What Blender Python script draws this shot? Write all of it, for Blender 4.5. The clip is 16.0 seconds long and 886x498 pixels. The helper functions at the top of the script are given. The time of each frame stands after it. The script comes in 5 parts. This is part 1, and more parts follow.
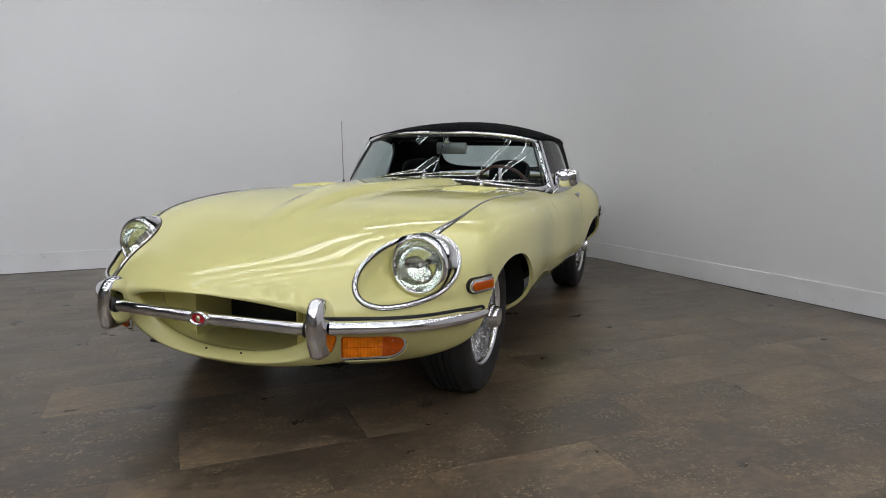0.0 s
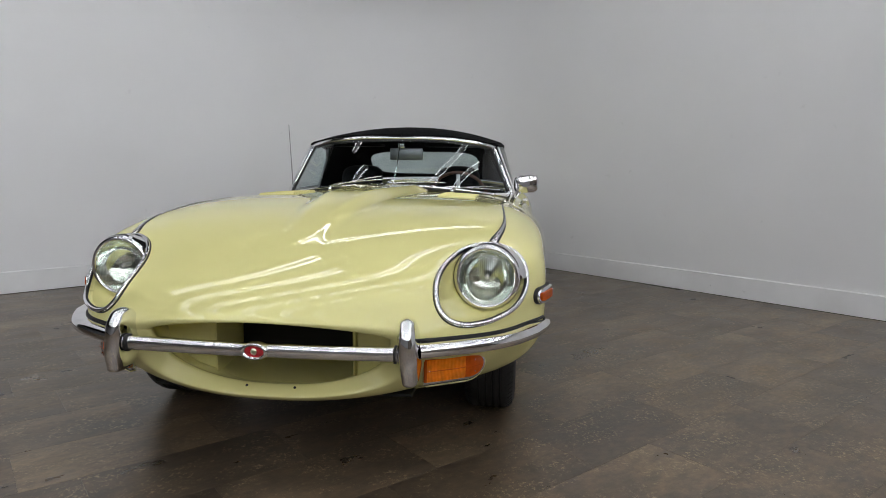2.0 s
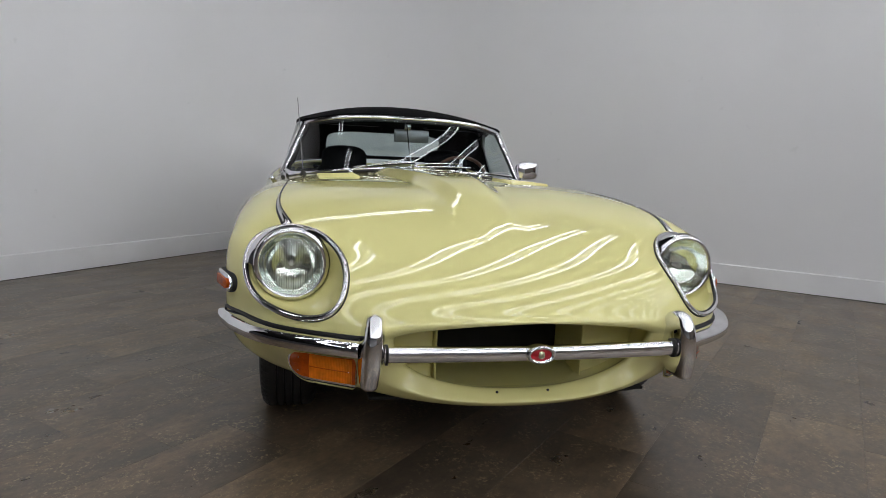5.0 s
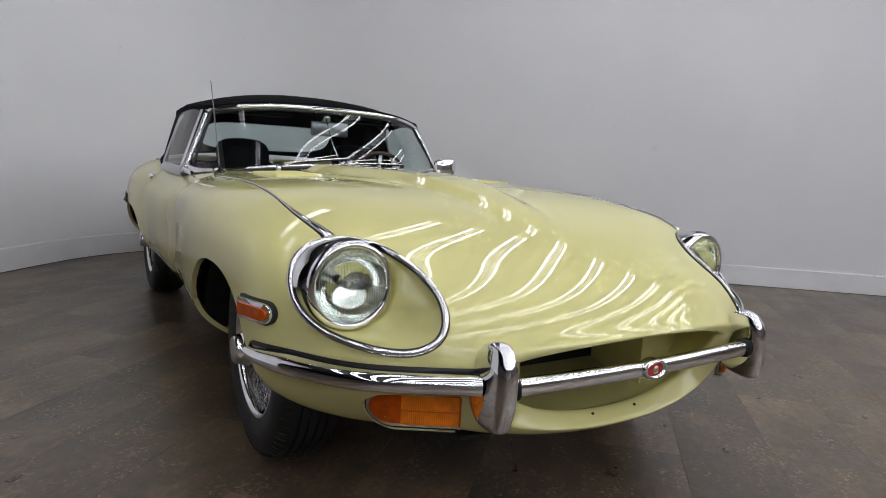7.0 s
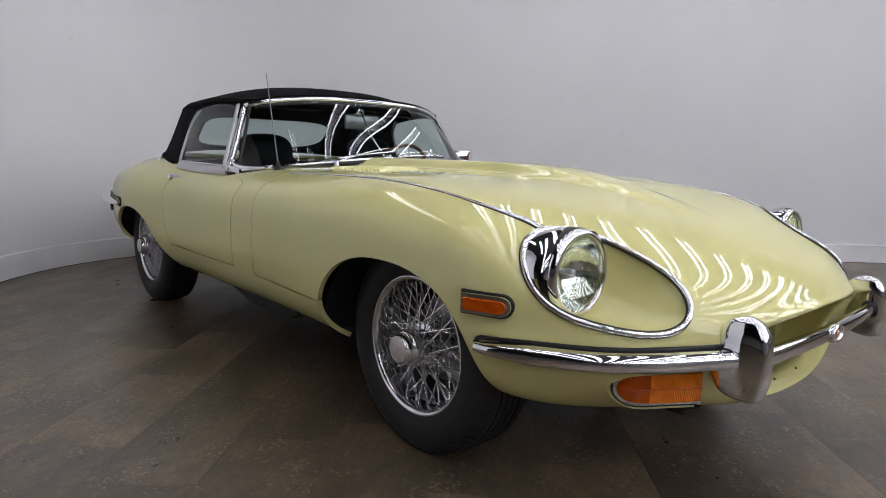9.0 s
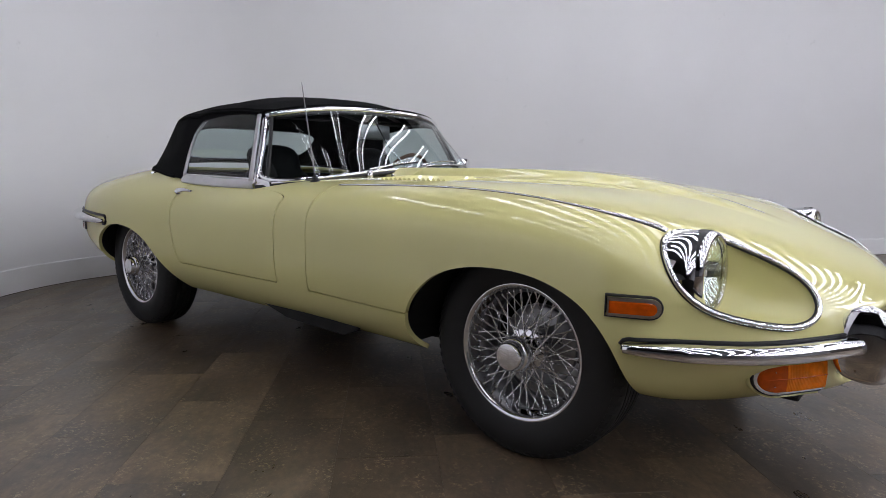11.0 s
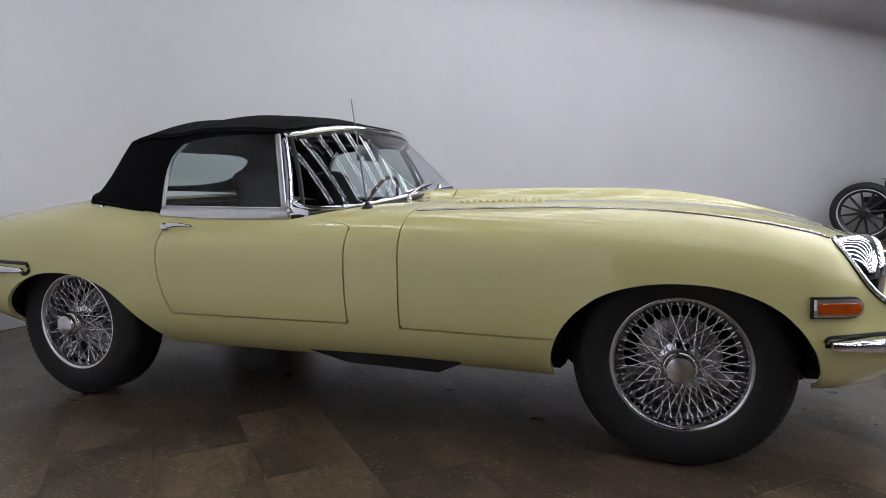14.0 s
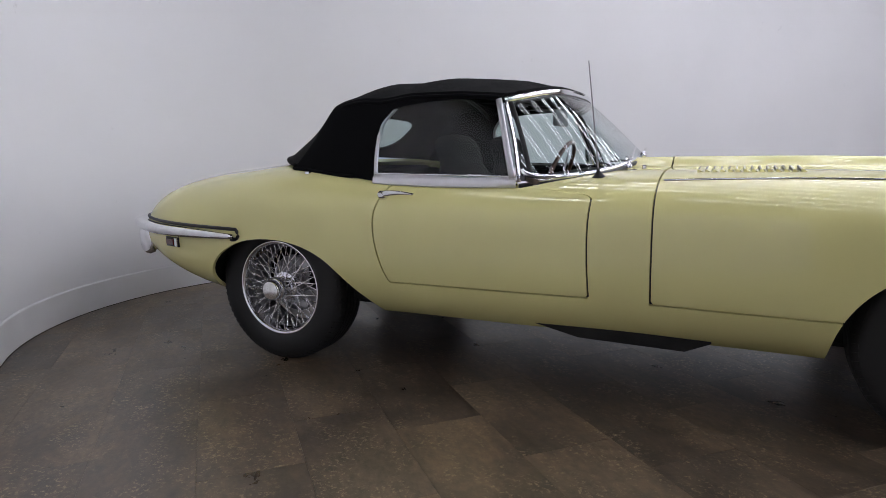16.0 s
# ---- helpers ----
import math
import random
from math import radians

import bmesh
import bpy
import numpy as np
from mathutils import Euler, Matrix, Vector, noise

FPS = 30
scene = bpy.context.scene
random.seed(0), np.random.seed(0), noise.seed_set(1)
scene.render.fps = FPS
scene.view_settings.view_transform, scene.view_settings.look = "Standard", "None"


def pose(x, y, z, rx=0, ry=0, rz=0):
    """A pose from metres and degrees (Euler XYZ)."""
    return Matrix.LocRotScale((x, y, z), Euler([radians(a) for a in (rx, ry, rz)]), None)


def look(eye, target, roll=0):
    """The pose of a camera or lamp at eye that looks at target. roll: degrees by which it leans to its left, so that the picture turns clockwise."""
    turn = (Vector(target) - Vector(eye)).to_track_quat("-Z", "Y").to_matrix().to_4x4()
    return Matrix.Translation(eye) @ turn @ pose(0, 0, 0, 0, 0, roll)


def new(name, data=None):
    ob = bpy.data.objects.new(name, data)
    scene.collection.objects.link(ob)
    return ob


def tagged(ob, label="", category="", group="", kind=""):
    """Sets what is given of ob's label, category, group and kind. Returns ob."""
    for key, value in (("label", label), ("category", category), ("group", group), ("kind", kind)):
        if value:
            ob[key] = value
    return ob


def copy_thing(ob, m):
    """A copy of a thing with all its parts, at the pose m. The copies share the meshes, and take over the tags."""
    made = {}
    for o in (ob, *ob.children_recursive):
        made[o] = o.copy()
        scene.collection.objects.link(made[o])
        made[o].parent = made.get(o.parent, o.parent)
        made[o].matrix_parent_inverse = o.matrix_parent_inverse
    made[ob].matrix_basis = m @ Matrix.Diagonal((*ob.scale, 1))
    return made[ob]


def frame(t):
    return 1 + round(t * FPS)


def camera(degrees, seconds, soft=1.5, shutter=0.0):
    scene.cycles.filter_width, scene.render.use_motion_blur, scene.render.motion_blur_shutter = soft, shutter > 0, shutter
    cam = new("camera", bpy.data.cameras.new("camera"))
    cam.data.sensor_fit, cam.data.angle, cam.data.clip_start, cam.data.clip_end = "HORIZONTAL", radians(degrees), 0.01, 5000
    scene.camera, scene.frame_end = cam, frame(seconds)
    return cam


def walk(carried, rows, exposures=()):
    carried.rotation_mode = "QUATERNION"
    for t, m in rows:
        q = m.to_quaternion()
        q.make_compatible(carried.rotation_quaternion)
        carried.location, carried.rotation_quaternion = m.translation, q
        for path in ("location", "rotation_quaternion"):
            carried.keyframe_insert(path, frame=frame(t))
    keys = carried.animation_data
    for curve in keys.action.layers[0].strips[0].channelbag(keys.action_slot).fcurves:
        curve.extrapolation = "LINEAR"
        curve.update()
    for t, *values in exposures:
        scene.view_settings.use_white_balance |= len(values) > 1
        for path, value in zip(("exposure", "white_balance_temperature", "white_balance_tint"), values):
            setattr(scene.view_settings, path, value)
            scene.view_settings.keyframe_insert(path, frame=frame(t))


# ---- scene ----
cam = camera(70.1, 16.0, soft=0.8)
PATH = [
    (0, (2.473, 1.484, 0.976), (0.627, 0.769, 0.689), 0.8),
    (0.5, (2.495, 1.278, 0.961), (0.608, 0.676, 0.687), 0.9),
    (1, (2.519, 1.073, 0.953), (0.593, 0.603, 0.685), 0.7),
    (1.5, (2.529, 0.903, 0.957), (0.575, 0.556, 0.706), 0.7),
    (2, (2.52, 0.721, 0.958), (0.549, 0.494, 0.701), 0.7),
    (2.5, (2.476, 0.476, 0.949), (0.497, 0.379, 0.679), 1.1),
    (3, (2.48, 0.224, 0.953), (0.499, 0.252, 0.675), 1.2),
    (3.5, (2.482, -0.018, 0.954), (0.506, 0.12, 0.677), 1.6),
    (4, (2.462, -0.257, 0.953), (0.496, -0.012, 0.68), 2.0),
    (4.5, (2.423, -0.447, 0.957), (0.477, -0.089, 0.669), 2.6),
    (4.7, (2.392, -0.518, 0.95), (0.453, -0.125, 0.656), 2.6),
    (6.8, (1.905, -1.148, 0.9), (0.18, -0.171, 0.635), 3.4),
    (7, (1.84, -1.211, 0.907), (0.154, -0.172, 0.628), 3.1),
    (7.5, (1.688, -1.39, 0.891), (0.09, -0.221, 0.606), 2.4),
    (8, (1.611, -1.553, 0.885), (0.071, -0.31, 0.592), 2.0),
    (8.5, (1.479, -1.707, 0.863), (-0.028, -0.424, 0.576), 1.7),
    (9, (1.389, -1.846, 0.874), (-0.093, -0.535, 0.582), 1.4),
    (9.5, (1.3, -1.952, 0.87), (-0.157, -0.613, 0.584), 1.2),
    (9.7, (1.255, -1.989, 0.874), (-0.19, -0.639, 0.576), 0.7),
    (11.8, (0.803, -2.393, 0.858), (-0.288, -0.733, 0.632), 0.5),
    (12, (0.746, -2.42, 0.856), (-0.29, -0.724, 0.631), 0.3),
    (12.5, (0.556, -2.469, 0.877), (-0.329, -0.69, 0.649), -0.1),
    (13, (0.36, -2.543, 0.88), (-0.379, -0.698, 0.654), -0.4),
    (13.5, (0.189, -2.634, 0.877), (-0.469, -0.757, 0.67), -0.7),
    (14, (-0.038, -2.712, 0.879), (-0.71, -0.839, 0.677), -1.2),
    (14.5, (-0.22, -2.767, 0.89), (-0.968, -0.924, 0.682), -1.6),
    (15, (-0.361, -2.813, 0.906), (-1.187, -1.007, 0.671), -1.8),
    (15.5, (-0.525, -2.834, 0.918), (-1.383, -1.05, 0.635), -1.5),
    (16, (-0.646, -2.856, 0.91), (-1.484, -1.068, 0.595), -1.1),
]
# seconds, stops, kelvin, tint
EXPOSURES = [(0, 0.02, 6480, 10), (3.5, 0.0, 6480, 10), (7, 0.06, 6380, 13), (9.5, 0.22, 6310, 15), (12, 0.30, 6230, 16), (13, 0.27, 6220, 16), (15, 0.26, 6180, 17), (16, 0.44, 6200, 17)]
walk(cam, [(t, look(eye, target, roll)) for t, eye, target, roll in PATH], EXPOSURES)
import collections

# ---- world and light ----
LIGHTS = collections.namedtuple("Lights", "height strength")(2.98, 8.4)
world = bpy.data.worlds.new("room_air")
world.use_nodes = True
world.node_tree.nodes["Background"].inputs[0].default_value = (0.55, 0.58, 0.65, 1)
world.node_tree.nodes["Background"].inputs[1].default_value = 0.008
scene.world = world

# ---- materials ----
def material(name, colour, rough=0.5, metal=0.0, coat=0.0, bump=0.0, bump_scale=200.0, vary=0.0, vary_scale=6.0, spots=0.0, **more):
    m = bpy.data.materials.new(name)
    m.use_nodes = True
    nt = m.node_tree
    b = nt.nodes["Principled BSDF"]
    b.inputs["Base Color"].default_value = (*colour, 1)
    b.inputs["Roughness"].default_value = rough
    b.inputs["Metallic"].default_value = metal
    b.inputs["Coat Weight"].default_value = coat
    b.inputs["Coat Roughness"].default_value = 0.008
    for key, value in more.items():
        b.inputs[key.replace("_", " ")].default_value = value
    co = nt.nodes.new("ShaderNodeTexCoord")
    if vary:
        n = nt.nodes.new("ShaderNodeTexNoise")
        n.inputs["Scale"].default_value, n.inputs["Detail"].default_value = vary_scale, 6
        nt.links.new(co.outputs["Object"], n.inputs["Vector"])
        r = nt.nodes.new("ShaderNodeMapRange")
        r.inputs[1].default_value, r.inputs[2].default_value = 0.25, 0.75
        r.inputs[3].default_value, r.inputs[4].default_value = 1 - vary, 1 + vary
        nt.links.new(n.outputs["Fac"], r.inputs[0])
        x = nt.nodes.new("ShaderNodeMix")
        x.data_type, x.blend_type = "RGBA", "MULTIPLY"
        x.inputs[0].default_value = 1
        x.inputs[6].default_value = (*colour, 1)
        nt.links.new(r.outputs[0], x.inputs[7])
        colour_out = x.outputs[2]
        if spots:
            # sparse scuffs and smudges
            s = nt.nodes.new("ShaderNodeTexNoise")
            s.inputs["Scale"].default_value, s.inputs["Detail"].default_value, s.inputs["Roughness"].default_value = 7.0, 5, 0.65
            nt.links.new(co.outputs["Object"], s.inputs["Vector"])
            w = nt.nodes.new("ShaderNodeMapRange")
            w.inputs[1].default_value, w.inputs[2].default_value = 0.68, 0.76
            w.inputs[3].default_value, w.inputs[4].default_value = 1.0, 1.0 - spots
            nt.links.new(s.outputs["Fac"], w.inputs[0])
            y = nt.nodes.new("ShaderNodeMix")
            y.data_type, y.blend_type = "RGBA", "MULTIPLY"
            y.inputs[0].default_value = 1
            nt.links.new(colour_out, y.inputs[6])
            nt.links.new(w.outputs[0], y.inputs[7])
            colour_out = y.outputs[2]
        nt.links.new(colour_out, b.inputs["Base Color"])
        q = nt.nodes.new("ShaderNodeMapRange")
        q.inputs[3].default_value, q.inputs[4].default_value = max(0, rough * (1 - vary)), min(1, rough * (1 + vary))
        nt.links.new(n.outputs["Fac"], q.inputs[0])
        nt.links.new(q.outputs[0], b.inputs["Roughness"])
    if bump:
        n = nt.nodes.new("ShaderNodeTexNoise")
        n.inputs["Scale"].default_value, n.inputs["Detail"].default_value = bump_scale, 3
        nt.links.new(co.outputs["Object"], n.inputs["Vector"])
        k = nt.nodes.new("ShaderNodeBump")
        k.inputs["Strength"].default_value, k.inputs["Distance"].default_value = bump, 0.001
        nt.links.new(n.outputs["Fac"], k.inputs["Height"])
        nt.links.new(k.outputs["Normal"], b.inputs["Normal"])
    return m


def emitter(name, colour, strength):
    m = bpy.data.materials.new(name)
    m.use_nodes = True
    nt = m.node_tree
    nt.nodes.remove(nt.nodes["Principled BSDF"])
    e = nt.nodes.new("ShaderNodeEmission")
    e.inputs[0].default_value, e.inputs[1].default_value = (*colour, 1), strength
    nt.links.new(e.outputs[0], nt.nodes["Material Output"].inputs[0])
    return m


def glass(name, tint, rough=0.0, mix=0.075):
    """Thin pane: lets light straight through with a tint, and mirrors by its angle."""
    m = bpy.data.materials.new(name)
    m.use_nodes = True
    nt = m.node_tree
    nt.nodes.remove(nt.nodes["Principled BSDF"])
    t = nt.nodes.new("ShaderNodeBsdfTransparent")
    t.inputs[0].default_value = (*tint, 1)
    g = nt.nodes.new("ShaderNodeBsdfGlossy")
    g.inputs["Roughness"].default_value = rough
    w = nt.nodes.new("ShaderNodeLayerWeight")
    w.inputs[0].default_value = 0.5
    p = nt.nodes.new("ShaderNodeMath")
    p.operation = "POWER"
    p.inputs[1].default_value = 4.5
    nt.links.new(w.outputs["Facing"], p.inputs[0])
    f = nt.nodes.new("ShaderNodeMath")
    f.operation = "MULTIPLY_ADD"
    f.inputs[1].default_value, f.inputs[2].default_value = 0.9, mix
    nt.links.new(p.outputs[0], f.inputs[0])
    x = nt.nodes.new("ShaderNodeMixShader")
    nt.links.new(f.outputs[0], x.inputs[0])
    nt.links.new(t.outputs[0], x.inputs[1])
    nt.links.new(g.outputs[0], x.inputs[2])
    nt.links.new(x.outputs[0], nt.nodes["Material Output"].inputs[0])
    return m


paint = material("primrose_paint", (0.745, 0.70, 0.315), 0.5, 0, 1.0, vary=0.012, vary_scale=3, Specular_IOR_Level=0.0, Coat_IOR=1.6)
chrome = material("chrome", (0.80, 0.80, 0.82), 0.03, 1, vary=0.12, vary_scale=14)
satin = material("satin_aluminium", (0.62, 0.61, 0.63), 0.38, 1, vary=0.04, vary_scale=30)
spoke_metal = material("spoke_metal", (0.86, 0.86, 0.87), 0.18, 1, vary=0.15, vary_scale=40)
well_steel = material("dull_rim_steel", (0.26, 0.26, 0.265), 0.34, 1, vary=0.3, vary_scale=25)
disc_steel = material("brake_steel", (0.40, 0.40, 0.41), 0.3, 1, vary=0.3, vary_scale=20)
rubber = material("tyre_rubber", (0.012, 0.012, 0.0125), 0.6, bump=0.15, bump_scale=300, vary=0.25, vary_scale=14)
seal = material("black_rubber_seal", (0.006, 0.006, 0.0065), 0.5, vary=0.2)
dark = material("black_underbody", (0.004, 0.004, 0.004), 0.8, vary=0.4, vary_scale=12, bump=0.2, bump_scale=120)
fabric = material("black_mohair", (0.0042, 0.0042, 0.005), 0.95, bump=0.5, bump_scale=900, vary=0.35, vary_scale=9, Specular_IOR_Level=0.08)
leather = material("black_leather", (0.0035, 0.0035, 0.004), 0.7, bump=0.25, bump_scale=350, vary=0.2, Specular_IOR_Level=0.15)
amber = material("amber_lens", (0.50, 0.075, 0.002), 0.12, 0, 0.0, vary=0.22, vary_scale=55, Specular_IOR_Level=0.35)
# lighter copy of the amber, for light caught in the lens middle
amber_lit = material("lit_amber_lens", (0.80, 0.20, 0.006), 0.14, 0, 0.0, vary=0.25, vary_scale=40, Specular_IOR_Level=0.35)
red_lens = material("red_lens", (0.16, 0.012, 0.012), 0.12, 0, 0.6, vary=0.1, vary_scale=40)
badge_red = material("badge_red", (0.45, 0.02, 0.03), 0.2, 0, 0.8, vary=0.1)
badge_gold = material("badge_gold", (0.62, 0.55, 0.40), 0.3, 1, vary=0.1)
wood = material("wood_rim", (0.085, 0.032, 0.015), 0.3, 0, 0.5, vary=0.3, vary_scale=25)
pane_glass = glass("window_glass", (0.70, 0.78, 0.77), mix=0.04)
screen_glass = glass("windscreen_glass", (0.84, 0.91, 0.91))
lens_glass = glass("lamp_glass", (0.97, 0.99, 0.96))
plastic_pane = glass("clear_vinyl", (0.70, 0.77, 0.77), 0.06)
aerial_metal = material("weathered_steel", (0.25, 0.25, 0.26), 0.35, 1, vary=0.2)
wall_paint = material("white_wall_paint", (0.78, 0.78, 0.80), 0.7, bump=0.12, bump_scale=45, vary=0.03, vary_scale=1.1, spots=0.12)
skirt_paint = material("white_skirting_paint", (0.80, 0.80, 0.82), 0.5, bump=0.08, bump_scale=30, vary=0.07, vary_scale=3, spots=0.4)
# hall wall colours: the dimness out there is put into the paint
hall_paint = material("hall_shade_grey", (0.22, 0.22, 0.23), 0.7, vary=0.15, vary_scale=0.7)
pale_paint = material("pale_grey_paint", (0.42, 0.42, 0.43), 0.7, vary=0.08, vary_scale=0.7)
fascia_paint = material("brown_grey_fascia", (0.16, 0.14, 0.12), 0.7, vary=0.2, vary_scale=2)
old_iron = material("dark_iron", (0.05, 0.038, 0.03), 0.45, 0.3, vary=0.4, vary_scale=9)
ceiling_paint = material("black_ceiling_paint", (0.02, 0.02, 0.022), 0.8, vary=0.3, vary_scale=2)
tube_light = emitter("fluorescent_tube", (0.96, 0.98, 1.0), LIGHTS.strength)
white_metal = material("white_enamel", (0.75, 0.75, 0.76), 0.4, vary=0.04)
brass = material("aged_brass", (0.48, 0.30, 0.13), 0.32, 1, vary=0.25, vary_scale=10)
brown_paint = material("brown_coach_paint", (0.10, 0.055, 0.04), 0.3, 0, 0.6, vary=0.25, vary_scale=6)
black_paint = material("black_coach_paint", (0.006, 0.006, 0.0065), 0.35, 0, 0.6, vary=0.2)
lamp_mirror = material("lamp_reflector", (0.88, 0.92, 0.90), 0.13, 1, vary=0.3, vary_scale=30)


def floor_material():
    """Slate-look vinyl tile: warm grey-brown, blotched, with gritty pale flecks; each tile has its own tone."""
    m = bpy.data.materials.new("slate_vinyl_tile")
    m.use_nodes = True
    nt = m.node_tree
    b = nt.nodes["Principled BSDF"]
    N, L = nt.nodes.new, nt.links.new
    geo, info = N("ShaderNodeNewGeometry"), N("ShaderNodeObjectInfo")
    off = N("ShaderNodeVectorMath")
    off.operation = "SCALE"
    off.inputs[0].default_value = (13.0, 7.0, 3.0)
    L(info.outputs["Random"], off.inputs["Scale"])
    add = N("ShaderNodeVectorMath")
    L(geo.outputs["Position"], add.inputs[0])
    L(off.outputs[0], add.inputs[1])
    turn = N("ShaderNodeMapping")
    spin = N("ShaderNodeMapping")
    spin.inputs["Rotation"].default_value = (0, 0, radians(45))
    L(add.outputs[0], spin.inputs[0])
    turn.inputs["Scale"].default_value = (1.0, 1.7, 1.0)
    L(spin.outputs[0], turn.inputs[0])

    def tex(scale, detail, rough=0.6, vec=turn):
        n = N("ShaderNodeTexNoise")
        n.inputs["Scale"].default_value, n.inputs["Detail"].default_value, n.inputs["Roughness"].default_value = scale, detail, rough
        L(vec.outputs[0], n.inputs["Vector"])
        return n

    def ramp(src, *stops):
        r = N("ShaderNodeValToRGB")
        while len(r.color_ramp.elements) < len(stops):
            r.color_ramp.elements.new(0.5)
        for e, (p, c) in zip(r.color_ramp.elements, stops):
            e.position, e.color = p, (*c, 1)
        L(src, r.inputs[0])
        return r

    def mix(kind, fac, a, c):
        x = N("ShaderNodeMix")
        x.data_type, x.blend_type = "RGBA", kind
        for s, v in ((x.inputs[0], fac), (x.inputs[6], a), (x.inputs[7], c)):
            if isinstance(v, (int, float)):
                s.default_value = v
            elif isinstance(v, tuple):
                s.default_value = (*v, 1)
            else:
                L(v, s)
        return x.outputs[2]

    big = tex(1.5, 4, 0.5)
    base = ramp(big.outputs["Fac"], (0.25, (0.052, 0.041, 0.031)), (0.5, (0.100, 0.076, 0.055)), (0.76, (0.192, 0.145, 0.097)))
    tone = ramp(info.outputs["Random"], (0.0, (0.86, 0.86, 0.88)), (0.5, (1.0, 0.98, 0.95)), (1.0, (1.16, 1.12, 1.05)))
    col = mix("MULTIPLY", 1.0, base.outputs[0], tone.outputs[0])
    cloud = ramp(tex(8.0, 6, 0.62).outputs["Fac"], (0.3, (0.60, 0.60, 0.62)), (0.7, (1.36, 1.32, 1.22)))
    col = mix("MULTIPLY", 0.9, col, cloud.outputs[0])
    grit = ramp(tex(70.0, 5, 0.75, add).outputs["Fac"], (0.53, (0, 0, 0)), (0.64, (1, 1, 1)))
    where = ramp(tex(5.5, 5, 0.65).outputs["Fac"], (0.45, (0, 0, 0)), (0.60, (1, 1, 1)))
    mottle = ramp(tex(24.0, 6, 0.7).outputs["Fac"], (0.32, (0.66, 0.66, 0.68)), (0.68, (1.34, 1.30, 1.22)))
    col = mix("MULTIPLY", 0.85, col, mottle.outputs[0])
    fleck = mix("MULTIPLY", 1.0, grit.outputs[0], where.outputs[0])
    col = mix("MIX", fleck, col, (0.36, 0.28, 0.165))
    L(col, b.inputs["Base Color"])
    rr = ramp(tex(4.0, 5).outputs["Fac"], (0.3, (0.27, 0.27, 0.27)), (0.7, (0.40, 0.40, 0.40)))
    L(rr.outputs[0], b.inputs["Roughness"])
    b.inputs["Specular IOR Level"].default_value = 0.8
    k = N("ShaderNodeBump")
    k.inputs["Strength"].default_value, k.inputs["Distance"].default_value = 0.35, 0.002
    L(tex(30.0, 6, 0.65, add).outputs["Fac"], k.inputs["Height"])
    L(k.outputs["Normal"], b.inputs["Normal"])
    return m


slate = floor_material()
joint_dark = material("dark_joint", (0.045, 0.036, 0.028), 0.8, vary=0.2)

# ---- mesh tools ----
def mesh_of(name, verts, faces, mat, smooth=True, sharp=None):
    me = bpy.data.meshes.new(name)
    me.from_pydata([tuple(map(float, v)) for v in verts], [], [tuple(map(int, f)) for f in faces])
    me.validate()
    if smooth:
        me.shade_smooth()
        if sharp:
            me.set_sharp_from_angle(angle=radians(sharp))
    if mat:
        me.materials.append(mat)
    return me


def piece(name, verts, faces, mat, parent=None, label="", smooth=True, sharp=None, m=None):
    ob = new(name, mesh_of(name, verts, faces, mat, smooth, sharp))
    if parent:
        ob.parent = parent
    if m is not None:
        ob.matrix_basis = m
    return tagged(ob, label)


def part(name, bm, mat, parent, label="", smooth=True, sharp=35):
    me = bpy.data.meshes.new(name)
    bm.to_mesh(me)
    bm.free()
    if smooth:
        me.shade_smooth()
        if sharp:
            me.set_sharp_from_angle(angle=radians(sharp))
    me.materials.append(mat)
    ob = new(name, me)
    if parent:
        ob.parent = parent
    return tagged(ob, label)


def thing(name, label, category, m=None, group="", kind=""):
    ob = new(name)
    ob.empty_display_size = 0.1
    if m is not None:
        ob.matrix_basis = m
    return tagged(ob, label, category, group, kind)


def box_bm(x0, x1, y0, y1, z0, z1, bevel=0.0, seg=2, m=None):
    bm = bmesh.new()
    bmesh.ops.create_cube(bm, size=1.0, matrix=Matrix.LocRotScale(((x0 + x1) / 2, (y0 + y1) / 2, (z0 + z1) / 2), None, (x1 - x0, y1 - y0, z1 - z0)))
    if bevel:
        bmesh.ops.bevel(bm, geom=bm.edges[:], offset=bevel, segments=seg, affect="EDGES", profile=0.5)
    if m is not None:
        bm.transform(m)
    return bm


def sweep(points, profile, closed=False, cap=True, up=None):
    """Sweeps a closed profile (function of 0..1 along the path, giving (n, 2) offsets sideways and upward) along points."""
    P = np.asarray(points, float)
    n = len(P)
    if closed:
        T = np.roll(P, -1, 0) - np.roll(P, 1, 0)
    else:
        T = np.gradient(P, axis=0)
    T /= np.linalg.norm(T, axis=1)[:, None]
    if up is None:
        up = np.tile((0, 0, 1.0), (n, 1))
    up = np.asarray(up, float)
    if up.ndim == 1:
        up = np.tile(up, (n, 1))
    if (np.linalg.norm(np.cross(T, up), axis=1) < 0.15).any():
        up = np.tile((0, 1.0, 0.0) if abs(T[0, 1]) < 0.7 else (1.0, 0, 0), (n, 1))
    side = np.cross(T, up)
    side /= np.linalg.norm(side, axis=1)[:, None]
    upp = np.cross(side, T)
    verts, faces = [], []
    for i in range(n):
        q = np.asarray(profile(i / max(1, n - 1)), float)
        k = len(q)
        verts.extend(P[i] + q[:, :1] * side[i] + q[:, 1:] * upp[i])
    for i in range(n if closed else n - 1):
        j = (i + 1) % n
        for a in range(k):
            b = (a + 1) % k
            faces.append((i * k + a, i * k + b, j * k + b, j * k + a))
    if cap and not closed:
        faces.append(tuple(range(k))[::-1])
        faces.append(tuple((n - 1) * k + a for a in range(k)))
    return verts, faces


